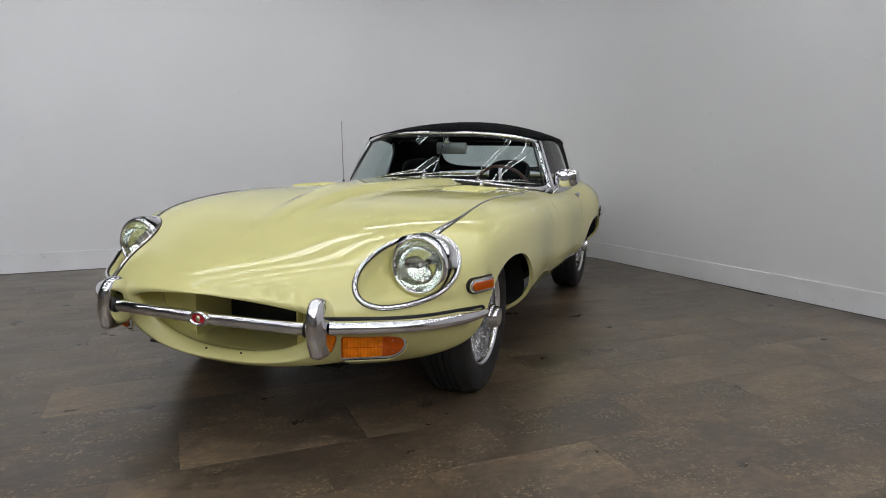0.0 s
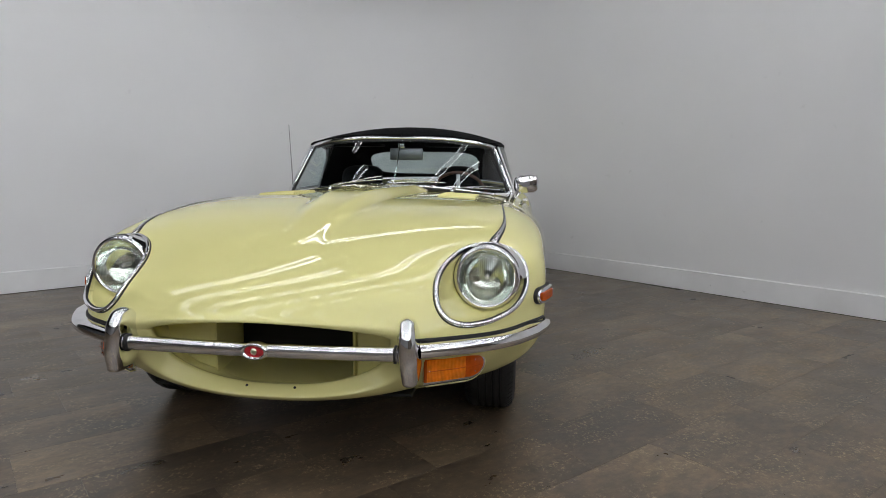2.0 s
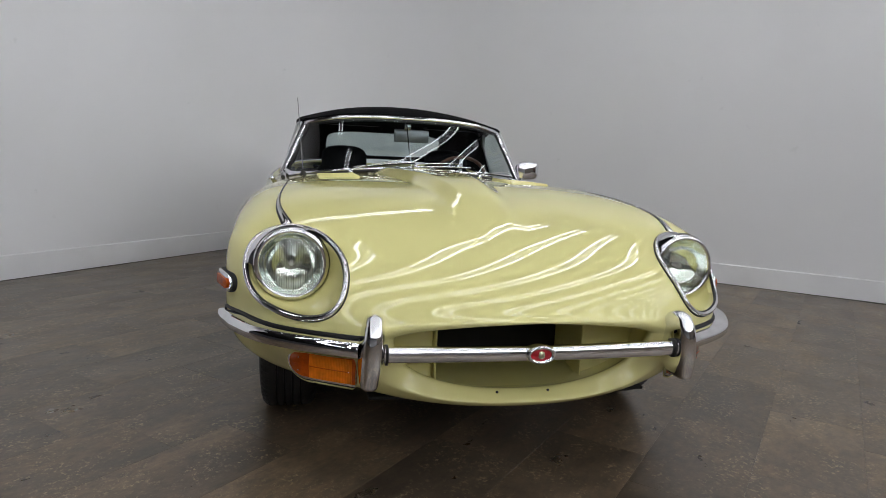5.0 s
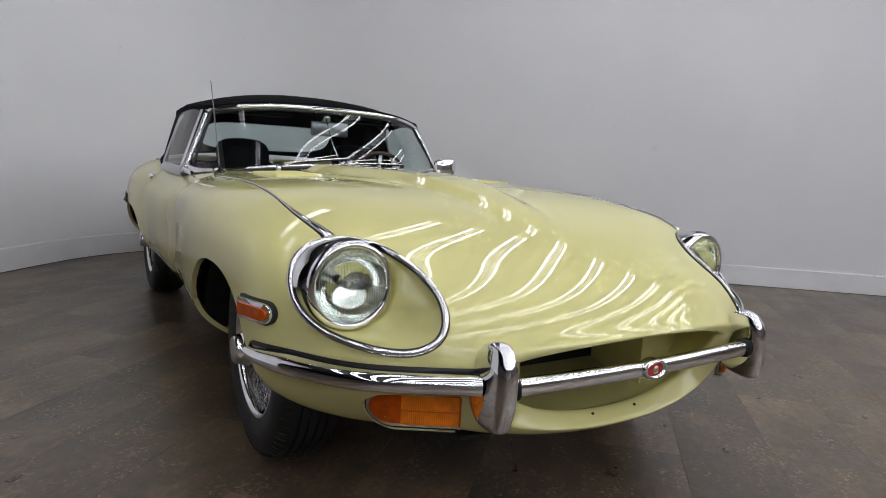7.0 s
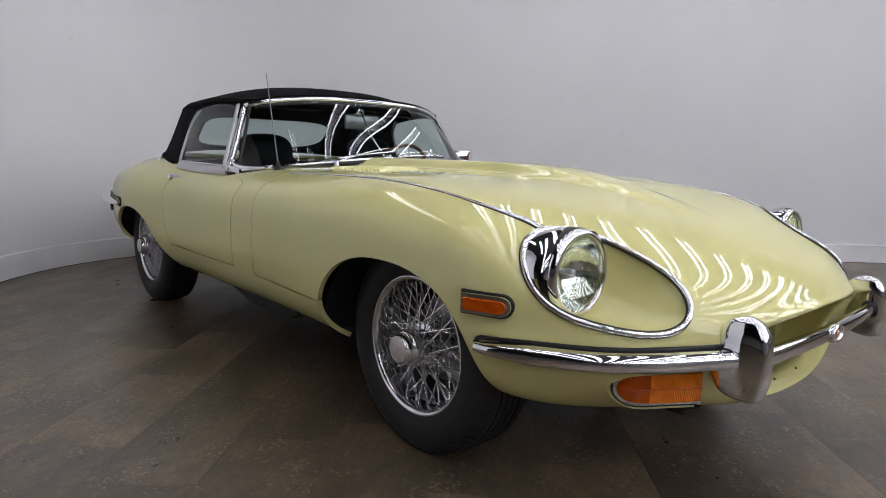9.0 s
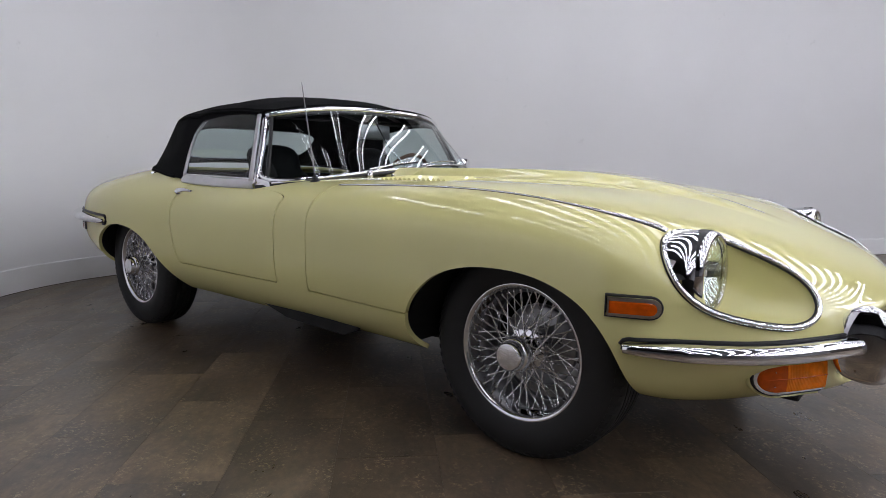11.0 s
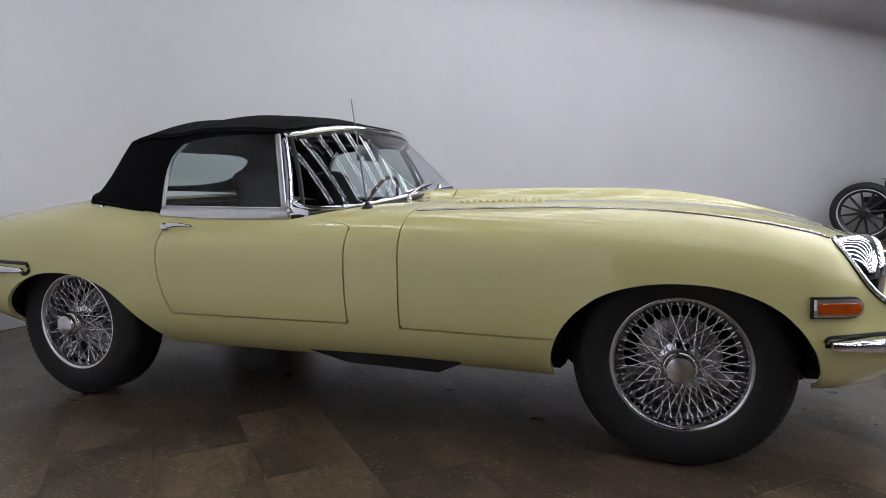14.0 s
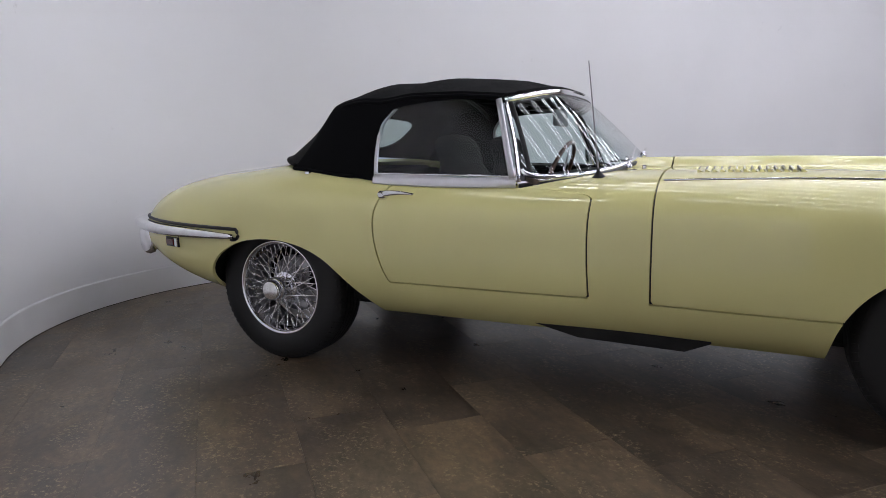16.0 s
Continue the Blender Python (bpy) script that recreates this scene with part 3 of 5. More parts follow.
def side_window(p):
    """Positive inside the door window."""
    x, y, z = p[..., 0], p[..., 1], p[..., 2]
    front = (-1.346 - 0.315 * (z - 0.784)) - x
    back = x - win_back(z)
    top = 1.092 - 0.35 * np.maximum(-1.62 - x, 0) ** 2 - 0.8 * np.maximum(x + 1.60, 0) ** 2 - z
    return np.where(np.abs(y) > 0.3, np.minimum(np.minimum(front, back), top), -1.0)


def ahead(p):
    """Keeps the soft top behind the windscreen header."""
    x, y = p[..., 0], p[..., 1]
    return (-1.303 - bow(y, 0.575, 0.135, 4.0)) - x - 0.25 * np.maximum(1.08 - p[..., 2], 0)


def back_window(p):
    x, y, z = p[..., 0], np.abs(p[..., 1]), p[..., 2]
    return np.where(x < -2.2, 1 - (np.abs(y / 0.42) ** 4 + np.abs((z - 0.992) / 0.088) ** 4), -1.0)


def top_skin(name, keeps, mat, parent, label="", lip=0.008, sides=(1, -1)):
    v, f = trim(roof, RU, RV, keeps, sides)
    v, f = flanged(v, f, lip, lambda p: abs(p[1]) < 1e-4)
    return piece(name, v, f, mat, parent, label, sharp=38)


soft_top = top_skin("soft_top", (lambda p: -side_window(p), lambda p: -back_window(p), ahead), fabric, car, "taut black fabric soft top")
top_skin("rear_window", (back_window,), plastic_pane, soft_top, "clear vinyl rear window", 0.0)
for s, d in ((-1, door_r), (1, door_l)):
    top_skin("window_pane", (side_window,), pane_glass, d, "raised door glass", 0.0, (s,))

# Windscreen: ruled between its base and its header
def screen(u, v):
    """u 0 (base) to 1 (header), v -1..1 across."""
    yb, yt = 0.70 * v, 0.575 * v
    b = np.array((-1.035 - bow(yb, 0.70, 0.325), yb, 0.853 - 0.145 * yb * yb))
    t = np.array((-1.318 - bow(yt, 0.575, 0.135, 4.0), yt, 1.127 - 0.050 * abs(v) ** 3))
    p = b + (t - b) * u
    p[0] += 0.008 * math.sin(math.pi * u)
    return p


n = 40
gv = [screen(u, v) for u in np.linspace(0, 1, 9) for v in np.linspace(-1, 1, n + 1)]
gf = [(r * (n + 1) + i, r * (n + 1) + i + 1, (r + 1) * (n + 1) + i + 1, (r + 1) * (n + 1) + i) for r in range(8) for i in range(n)]
windscreen = piece("windscreen", gv, gf, screen_glass, car, "curved windscreen in a chrome frame")
rim = [screen(0, v) for v in np.linspace(-1, 1, 61)]
v, f = sweep(rim, lambda q: ring_profile(0.010, 0.009, 8, 3))
piece("base_trim", v, f, chrome, windscreen, "chrome strip")
v, f = sweep([p + np.array((0, 0, 0.004)) for p in (screen(1, v) for v in np.linspace(-1, 1, 61))], lambda q: ring_profile(0.014, 0.013, 8, 3))
piece("header", v, f, chrome, windscreen, "chrome header rail")
for s in (-1, 1):
    v, f = sweep([screen(u, s) for u in np.linspace(0, 1, 14)], lambda q: ring_profile(0.013, 0.016, 8, 3), up=(1, 0, 0))
    piece("pillar", v, f, chrome, windscreen, "chrome pillar")

# ---- wire wheels ----
def wheel_part(parent):
    """A wheel on the y axis, its outer side towards -y, centred on the tyre's middle plane."""
    R, HW = 0.323, 0.092
    prof = [(0.198, -0.080), (0.206, -0.086), (0.225, -0.094), (0.255, -0.098), (0.285, -0.094), (0.303, -0.086), (0.314, -0.076), (0.320, -0.066)]
    tread = []
    for a in (-0.052, -0.026, 0.0, 0.026, 0.052):
        tread += [(R, a - 0.010), (R, a + 0.008), (R - 0.007, a + 0.0095), (R - 0.007, a + 0.0145)]
    tread = tread[:-2]
    rings = prof + tread + [(r, -p) for r, p in prof[::-1]]
    v, f = lathe(rings, 96)
    hub_v, hub_f = lathe([(0.001, 0.03), (0.05, 0.03), (0.052, -0.02), (0.062, -0.03), (0.062, -0.045), (0.045, -0.05), (0.043, -0.09), (0.03, -0.10), (0.001, -0.10)], 40)
    w = piece("wheel", hub_v, hub_f, chrome, parent, "chrome wire wheel with a fat black tyre", sharp=40)
    piece("tyre", v, f, rubber, w, "black rubber tyre", sharp=50)
    # shoulder blocks
    bv, bf = [], []
    for i in range(72):
        a = 2 * math.pi * i / 72
        for s in (-1, 1):
            o = len(bv)
            for da in (-0.026, 0.018):
                for r, p in ((0.3225, 0.064), (0.3175, 0.0765), (0.304, 0.0885), (0.300, 0.083), (0.312, 0.064)):
                    q = a + da + 0.5 * (p - 0.064) * s
                    bv.append((r * math.cos(q), s * p, r * math.sin(q)))
            for k in range(5):
                kk = (k + 1) % 5
                bf.append((o + k, o + kk, o + 5 + kk, o + 5 + k) if s > 0 else (o + 5 + k, o + 5 + kk, o + kk, o + k))
            bf.append(tuple(o + k for k in range(5)) if s < 0 else tuple(o + 4 - k for k in range(5)))
            bf.append(tuple(o + 9 - k for k in range(5)) if s < 0 else tuple(o + 5 + k for k in range(5)))
    tagged(piece("tread", bv, bf, rubber, w, smooth=False), kind="stuff")
    v, f = lathe([(0.178, 0.075), (0.200, 0.078), (0.204, 0.084), (0.197, 0.086), (0.186, 0.07), (0.178, 0.05), (0.170, 0.02), (0.169, -0.008), (0.176, -0.020), (0.186, -0.028)], 96)
    piece("rim_well", v, f, well_steel, w, "dull steel inside of the rim", sharp=60)
    v, f = lathe([(0.186, -0.028), (0.1885, -0.036), (0.1895, -0.052), (0.1915, -0.068), (0.1925, -0.078), (0.1965, -0.083), (0.2015, -0.0885), (0.2062, -0.0875), (0.2075, -0.082), (0.2035, -0.076)], 96)
    piece("rim", v, f, chrome, w, "chrome wheel rim", sharp=60)
    # knock-off cap
    v, f = lathe([(0.043, -0.085), (0.050, -0.09), (0.053, -0.098), (0.053, -0.112), (0.048, -0.122), (0.045, -0.124), (0.043, -0.138), (0.038, -0.145), (0.020, -0.1475), (0.0005, -0.148)], 48)
    piece("knock_off_cap", v, f, spoke_metal, w, "plain chrome centre cap", sharp=40)
    v, f = lathe([(0.0005, 0.05), (0.125, 0.05), (0.128, 0.035), (0.122, 0.028), (0.06, 0.028)], 40)
    piece("brake_disc", v, f, disc_steel, w, "dark steel brake disc")
    # spokes: crossed, in an outer and an inner set
    v, f = lathe([(0.0022, 0.0), (0.0022, 1.0)], 6)
    sm = mesh_of("spoke", v, f, spoke_metal)
    v, f = lathe([(0.0042, 0.0), (0.0045, 0.006), (0.0026, 0.009)], 6)
    nm = mesh_of("nipple", v, f, chrome)
    for i in range(72):
        outer = i % 3 == 0
        a = 2 * math.pi * i / 72
        lean = 0.62 if i % 2 else -0.62
        r0, y0 = (0.046, -0.082) if outer else (0.058, -0.03 if i % 3 == 1 else 0.005)
        r1, y1 = 0.184, (-0.024 if outer else -0.033 if i % 3 == 1 else -0.042)
        p = Vector((r0 * math.cos(a + lean), y0, r0 * math.sin(a + lean)))
        q = Vector((r1 * math.cos(a), y1, r1 * math.sin(a)))
        d = q - p
        rot = Vector((0, 1, 0)).rotation_difference(d)
        ob = new("spoke", sm)
        ob.parent = w
        ob.matrix_basis = Matrix.LocRotScale(p, rot, (1, d.length, 1))
        ob = new("nipple", nm)
        ob.parent = w
        ob.matrix_basis = Matrix.LocRotScale(p + d * 0.94, rot, None)
    return w


wheel = wheel_part(car)
wheel.matrix_basis = pose(0, -0.637, 0.323, 0, 17, 0)
copy_thing(wheel, pose(-2.438, -0.637, 0.323, 0, 40, 0))
copy_thing(wheel, pose(0, 0.637, 0.323, 0, 25, 180))
copy_thing(wheel, pose(-2.438, 0.637, 0.323, 0, 64, 180))

_wu, _wv = np.meshgrid(np.linspace(ST_T[3], UMAX, 300), np.linspace(0.3, 1.8, 150), indexing="ij")
_wp = body(_wu, _wv)
# Dark inner wings, floor pan and the parts that hang under the car
for name, cx, r in (("inner_wing", -0.008, 0.392), ("inner_wing", -2.40, 0.395)):
    for s in (-1, 1):
        n = 24
        r_in = r
        vv, ff = [], []
        for i in range(n + 1):
            a = math.pi * i / n if cx > -1 else math.pi * (0.13 + 0.87 * i / n)
            x, z = cx + r * math.cos(a), 0.285 + r * 0.86 * math.sin(a)
            e = (_wp[..., 0] - x) ** 2 + (_wp[..., 2] - z) ** 2
            k = int(np.argmin(e))
            edge = min(0.79, _wp.reshape(-1, 3)[k][1] - 0.012 - 1.2 * math.sqrt(e.flat[k]))
            vv += [(x, s * edge, z), (x, s * 0.42, z)]
        ff += [(2 * i, 2 * i + 2, 2 * i + 3, 2 * i + 1) for i in range(n)]
        ff.append(tuple(2 * i + 1 for i in range(n + 1)))
        piece(name, vv, ff, dark, car, smooth=False)
# plain boxes kept out of view, added to deepen the shade under the car
part("floor_pan", box_bm(-2.02, -0.40, -0.36, 0.36, 0.172, 0.30, 0.02, 1), dark, car)
part("rear_floor_pan", box_bm(-2.90, -2.02, -0.36, 0.36, 0.19, 0.34, 0.02, 1), dark, car)
part("engine_tray", box_bm(-0.40, 0.42, -0.34, 0.34, 0.19, 0.32, 0.02, 1), dark, car)
bm = bmesh.new()
pts = ((-1.30, 0.285), (-1.13, 0.245), (-0.78, 0.235), (-0.70, 0.27), (-0.70, 0.30), (-1.30, 0.30))
lo = [bm.verts.new((x, -0.72, z)) for x, z in pts]
hi = [bm.verts.new((x, -0.45, z)) for x, z in pts]
bm.faces.new(lo), bm.faces.new(hi[::-1])
for i in range(len(pts)):
    j = (i + 1) % len(pts)
    bm.faces.new((lo[i], hi[i], hi[j], lo[j]))
bmesh.ops.recalc_face_normals(bm, faces=bm.faces[:])
part("exhaust_shield", bm, dark, car, smooth=False)

# ---- places on the body ----
_gu, _gv = np.meshgrid(np.linspace(ST_T[2], UMAX, 260), np.linspace(0, 1.95, 160), indexing="ij")
_gp = body(_gu, _gv)


def find(test, start=None):
    """The (u, v) of the body where test(point), two numbers, vanishes."""
    e = test(_gp)
    i = np.argmin((e ** 2).sum(-1))
    x = np.array((_gu.flat[i], _gv.flat[i])) if start is None else start
    f = test(body(x[0], x[1]))
    for _ in range(16):
        h = 1e-5
        J = np.stack([(test(body(x[0] + h, x[1])) - f) / h, (test(body(x[0], x[1] + h)) - f) / h], 1)
        step = np.clip(np.linalg.lstsq(J, -f, rcond=None)[0], -0.03, 0.03)
        for k in range(6):
            y = np.clip(x + step * 0.5 ** k, (0, 0.0005), (UMAX, 1.999))
            g = test(body(y[0], y[1]))
            if g @ g < f @ f:
                x, f = y, g
                break
        if f @ f < 1e-12:
            break
    return x


def normal_at(x):
    h = 1e-4
    n = np.cross(body(x[0], x[1] + h) - body(x[0], x[1] - h), body(x[0] + h, x[1]) - body(x[0] - h, x[1]))
    n = n / max(np.linalg.norm(n), 1e-12)
    p = body(x[0], x[1])
    return n if n @ (p - np.array((p[0] - 0.15 * (p[0] > 0.5), 0, 0.47))) > 0 else -n


def at_xz(x, z):
    q = find(lambda p: np.stack([p[..., 0] - x, p[..., 2] - z], -1))
    return body(*q), normal_at(q)


def at_xy(x, y):
    q = find(lambda p: np.stack([p[..., 0] - x, p[..., 1] - y], -1) + np.where(p[..., 2:] < 0.5, 1.0, 0.0))
    return body(*q), normal_at(q)


def flip(verts, s):
    return [(v[0], s * v[1], v[2]) for v in verts]


def faces_for(faces, s):
    return faces if s > 0 else [tuple(f)[::-1] for f in faces]


def both(name, v, f, mat, parent, label="", sharp=None, smooth=True):
    """The piece and its mirror image on the car's other side; parent may be a pair."""
    made = []
    for k, s in enumerate((1, -1)):
        made.append(piece(name, flip(v, s), faces_for(f, s), mat, parent[k] if isinstance(parent, (list, tuple)) else parent, label, smooth, sharp))
    return made


def grid_faces(n, m, closed=False):
    return [(i * m + j, i * m + (j + 1) % m, (i + 1) * m + (j + 1) % m, (i + 1) * m + j) for i in range(n - 1) for j in range(m if closed else m - 1)]


# ---- headlamps in their scoops ----
ring, q = [], None
for a in np.linspace(0, 2 * math.pi, 73)[:-1]:
    ta, tb = 0.2 * math.cos(a), (0.125 - 0.02 * math.cos(a)) * math.sin(a)
    q = find(lambda p: np.stack([(p - EGG_C) @ EGG_A - ta, (p - EGG_C) @ EGG_B - tb], -1) + np.where((p[..., :1] < 0.25) | (p[..., 2:] < 0.42) | (p[..., 1:2] < 0.40), 1.0, 0.0), q)
    ring.append((body(*q), normal_at(q)))
RP, RN = np.array([r[0] for r in ring]), np.array([r[1] for r in ring])
LAMP = np.array((0.500, 0.632, 0.606))
E1, E2 = np.array((0, -0.815, -0.58)), np.array((0, 0.58, -0.815))


def lamp_circle(r, dx, a):
    return LAMP + np.array((dx, 0, 0)) + r * (math.cos(a) * E1 + math.sin(a) * E2)


def scoop_rows(i0, i1, swell, rows=9, inset=0.002):
    v = []
    k = list(range(i0, i1 + 1))
    for t in np.linspace(0, 1, rows):
        for i in k:
            a = 2 * math.pi * i / 72
            p = RP[i % 72] - RN[i % 72] * inset
            c = lamp_circle(0.104, -0.02 if swell < 0 else 0.0, a)
            v.append(p + (c - p) * t + EGG_N * swell * math.sin(math.pi * t) * (1 if swell > 0 else abs(math.cos(a / 2)) ** 0.5))
    return v, grid_faces(rows, len(k))


v, f = scoop_rows(48, 48 + 56, -0.016)
both("lamp_scoop", v, f, paint, bonnet, "yellow scooped headlamp recess")
v, f = scoop_rows(28, 51, 0.012, inset=-0.003)
both("lamp_finisher", v, f, chrome, bonnet, "chrome headlamp finisher")
v, f = sweep(RP + RN * 0.001, lambda q: ring_profile(0.0095, 0.004, 8, 3), closed=True, up=RN)
both("ring_gasket", v, f, seal, bonnet)
v, f = sweep(RP + RN * 0.005, lambda q: ring_profile(0.0068, 0.0058, 10, 2.4), closed=True, up=RN)
both("lamp_surround", v, f, chrome, bonnet, "chrome headlamp surround")


def disc_rows(rows, k=48):
    """rows: radius and forward offset of circles round the lamp's axis."""
    v = [lamp_circle(r, dx, 2 * math.pi * i / k) for r, dx in rows for i in range(k)]
    return v, grid_faces(len(rows), k, True)


v, f = disc_rows([(0.088, 0.004), (0.090, 0.012), (0.096, 0.015), (0.103, 0.011), (0.107, 0.0), (0.108, -0.03), (0.104, -0.05)])
lamps = both("headlamp", v, f, chrome, bonnet, "round sealed-beam headlamp in a chrome rim")
v, f = disc_rows([(0.1075, -0.004), (0.1092, -0.006), (0.1092, -0.03), (0.1075, -0.035)])
both("rim_seal", v, f, seal, lamps)
rows = [(0.0895 * math.sin(t), 0.006 + 0.022 * (math.cos(t * 0.98))) for t in np.linspace(0.01, math.pi / 2, 9)][::-1]
v, f = disc_rows(rows)
both("lens", v, f, lens_glass, lamps, "clear fluted lens")
v, f = disc_rows([(0.089, 0.0), (0.082, -0.02), (0.066, -0.042), (0.04, -0.058), (0.001, -0.064)], 40)
both("reflector", v, f, lamp_mirror, lamps, "silvered reflector")
fl_v, fl_f = [], []
for i in range(-12, 13):
    y = i * 0.0066
    h = math.sqrt(max(0.0, 0.085 ** 2 - y * y))
    for sgn in (0.06, 0.55):
        o = len(fl_v)
        z0, z1 = (-h * 0.95, -h * 0.1) if sgn < 0.3 else (h * 0.12, h * 0.9)
        fl_v += [LAMP + np.array((0.009 + 0.016 * (1 - (y / 0.09) ** 2), y + d, z)) for d in (-0.0006, 0.0006) for z in (z0, z1)]
        fl_f.append((o, o + 1, o + 3, o + 2))
for ob in both("lens_fluting", fl_v, fl_f, glass("flute_glass", (0.62, 0.66, 0.60)), lamps, smooth=False):
    tagged(ob, kind="stuff")
bmv, bmf = disc_rows([(0.001, -0.008), (0.008, -0.010), (0.009, -0.018), (0.007, -0.05)], 16)
both("bulb_shield", bmv, bmf, satin, lamps)

# ---- long trim strips along the wings ----
seam_y = spline((-0.872, -0.5, -0.1, 0.1, 0.3, 0.385), (0.655, 0.655, 0.668, 0.678, 0.668, 0.648))
xs = np.linspace(-0.87, 0.392, 60)
sp = [at_xy(x, float(seam_y(x))) for x in xs]
SP, SN = np.array([s[0] for s in sp]), np.array([s[1] for s in sp])
v, f = sweep(SP + SN * 0.0015, lambda q: ring_profile(0.0017 + 0.009 * max(0, (q - 0.72) / 0.28) ** 1.6, 0.003, 8, 3), up=SN)
both("wing_trim", v, f, chrome, bonnet, "slim chrome seam strip")
v, f = sweep(SP, lambda q: ring_profile(0.0042 + 0.013 * max(0, (q - 0.72) / 0.28) ** 1.6, 0.0012, 8, 3), up=SN)
both("wing_seam", v, f, seal, bonnet)

# ---- louvres ----
lm_v = [(-0.011, -1, 0.0), (0.010, -1, 0.0), (-0.011, 1, 0.0), (0.010, 1, 0.0), (-0.0100, -0.94, 0.0095), (-0.0100, 0.94, 0.0095), (-0.004, -0.94, 0.0098), (-0.004, 0.94, 0.0098)]
lm_f = [(4, 6, 7, 5), (6, 1, 3, 7), (0, 1, 6, 4), (2, 5, 7, 3), (0, 4, 5, 2)]
louvre = mesh_of("louvre", lm_v, lm_f, paint, smooth=False)
# black rear face stands in for the shade inside each slot
louvre.materials.append(seal)
louvre.polygons[4].material_index = 1
for s in (1, -1):
    for i in range(14):
        x = -0.765 + 0.0238 * i
        a, n1 = at_xy(x, 0.35)
        b, n2 = at_xy(x, 0.53)
        c, n0 = at_xy(x, 0.44)
        d = (b - a) / np.linalg.norm(b - a)
        up = n0 - d * (n0 @ d)
        up /= np.linalg.norm(up)
        fw = np.cross(d, up)
        half = np.linalg.norm(b - a) / 2
        m = Matrix(((fw[0], d[0] * half, up[0], c[0]), (fw[1], d[1] * half, up[1], c[1]), (fw[2], d[2] * half, up[2], c[2] - 0.0025), (0, 0, 0, 1)))
        if s < 0:
            m = Matrix.Diagonal((1, -1, 1, 1)) @ m
            m = m @ Matrix.Diagonal((1, -1, 1, 1))
        ob = new("louvre", louvre)
        ob.parent = bonnet
        ob.matrix_basis = m

# ---- front bumpers, overriders, badge ----
path, nrm = [], []
for x in np.linspace(0.366, 0.772, 44):
    p, n = at_xz(x, 0.436 + 0.006 * (x - 0.366) / 0.4)
    path.append(p)
    nrm.append(n)
path, nrm = np.array(path), np.array(nrm)
flat = nrm * (1, 1, 0)
flat /= np.linalg.norm(flat, axis=1)[:, None]


def blade(q):
    """Sloping shelf on top, rolled front edge, flat underside; tapers to its rear tip."""
    g = min(1.0, 0.25 + q * 2.6) ** 0.7
    d, h = 0.010 + 0.042 * g, 0.010 + 0.031 * g
    top = [(0.0, 0.44), (0.45, 0.45), (0.74, 0.42), (0.88, 0.32), (0.96, 0.14), (1.0, -0.10), (0.98, -0.32), (0.91, -0.46), (0.78, -0.52), (0.45, -0.53), (0.0, -0.50), (-0.3, -0.2), (-0.3, 0.3)]
    return np.array([(-d * a, h * b) for a, b in top])


bump = both("front_bumper", *sweep(path + flat * 0.003, blade), chrome, car, "chrome quarter bumper", sharp=70)
sealp = np.array([p + n * 0.002 for p, n in (at_xz(x, z) for x, z in [(0.40, 0.424), (0.375, 0.426), (0.361, 0.432), (0.357, 0.442), (0.364, 0.451)] + [(x, 0.4545 + 0.009 * (x - 0.366) / 0.4) for x in np.linspace(0.375, 0.772, 40)])])
both("bumper_seal", *sweep(sealp, lambda q: ring_profile(0.005, 0.0052, 8)), seal, bump)

bar = [(0.853 - 0.10 * y * y, y, 0.438) for y in np.linspace(-0.405, 0.405, 61)]
bar_ob = piece("nose_bar", *sweep(bar, lambda q: ring_profile(0.017, 0.0205 * (1 - 0.12 * math.exp(-((q - 0.5) / 0.05) ** 2)), 14, 2.5)), chrome, car, "chrome bar across the air intake")
k = 40
for nm, rows, mat in (("badge_ring", ((0.001, 0.001, 0.868), (0.029, 0.016, 0.868), (0.030, 0.017, 0.876), (0.036, 0.022, 0.878), (0.041, 0.0255, 0.870), (0.040, 0.025, 0.850)), chrome), ("badge_field", ((0.001, 0.001, 0.8735), (0.016, 0.010, 0.873), (0.0285, 0.0165, 0.8705)), badge_red), ("badge_emblem", ((0.001, 0.001, 0.8765), (0.007, 0.008, 0.8755), (0.010, 0.011, 0.872)), badge_gold)):
    v = [(x, ry * math.cos(2 * math.pi * i / k), 0.438 + rz * math.sin(2 * math.pi * i / k)) for ry, rz, x in rows for i in range(k)]
    piece(nm, v, grid_faces(len(rows), k, True), mat, bar_ob, {"badge_ring": "chrome oval badge surround", "badge_field": "red badge centre", "badge_emblem": "plain pale metal emblem"}[nm])

k = 28
OVER_T = (0.0, 0.03, 0.10, 0.25, 0.45, 0.65, 0.82, 0.92, 0.975, 1.0)
over_front, over_back, over_half = (spline(OVER_T, q) for q in ((0.838, 0.856, 0.868, 0.875, 0.877, 0.874, 0.866, 0.853, 0.838, 0.825), (0.815, 0.792, 0.765, 0.742, 0.736, 0.742, 0.756, 0.772, 0.79, 0.805), (0.006, 0.016, 0.0235, 0.028, 0.0295, 0.029, 0.0265, 0.0225, 0.016, 0.005)))
zs = np.concatenate([np.linspace(0, 0.1, 7)[:-1], np.linspace(0.1, 0.9, 15)[:-1], np.linspace(0.9, 1, 7)])
v = []
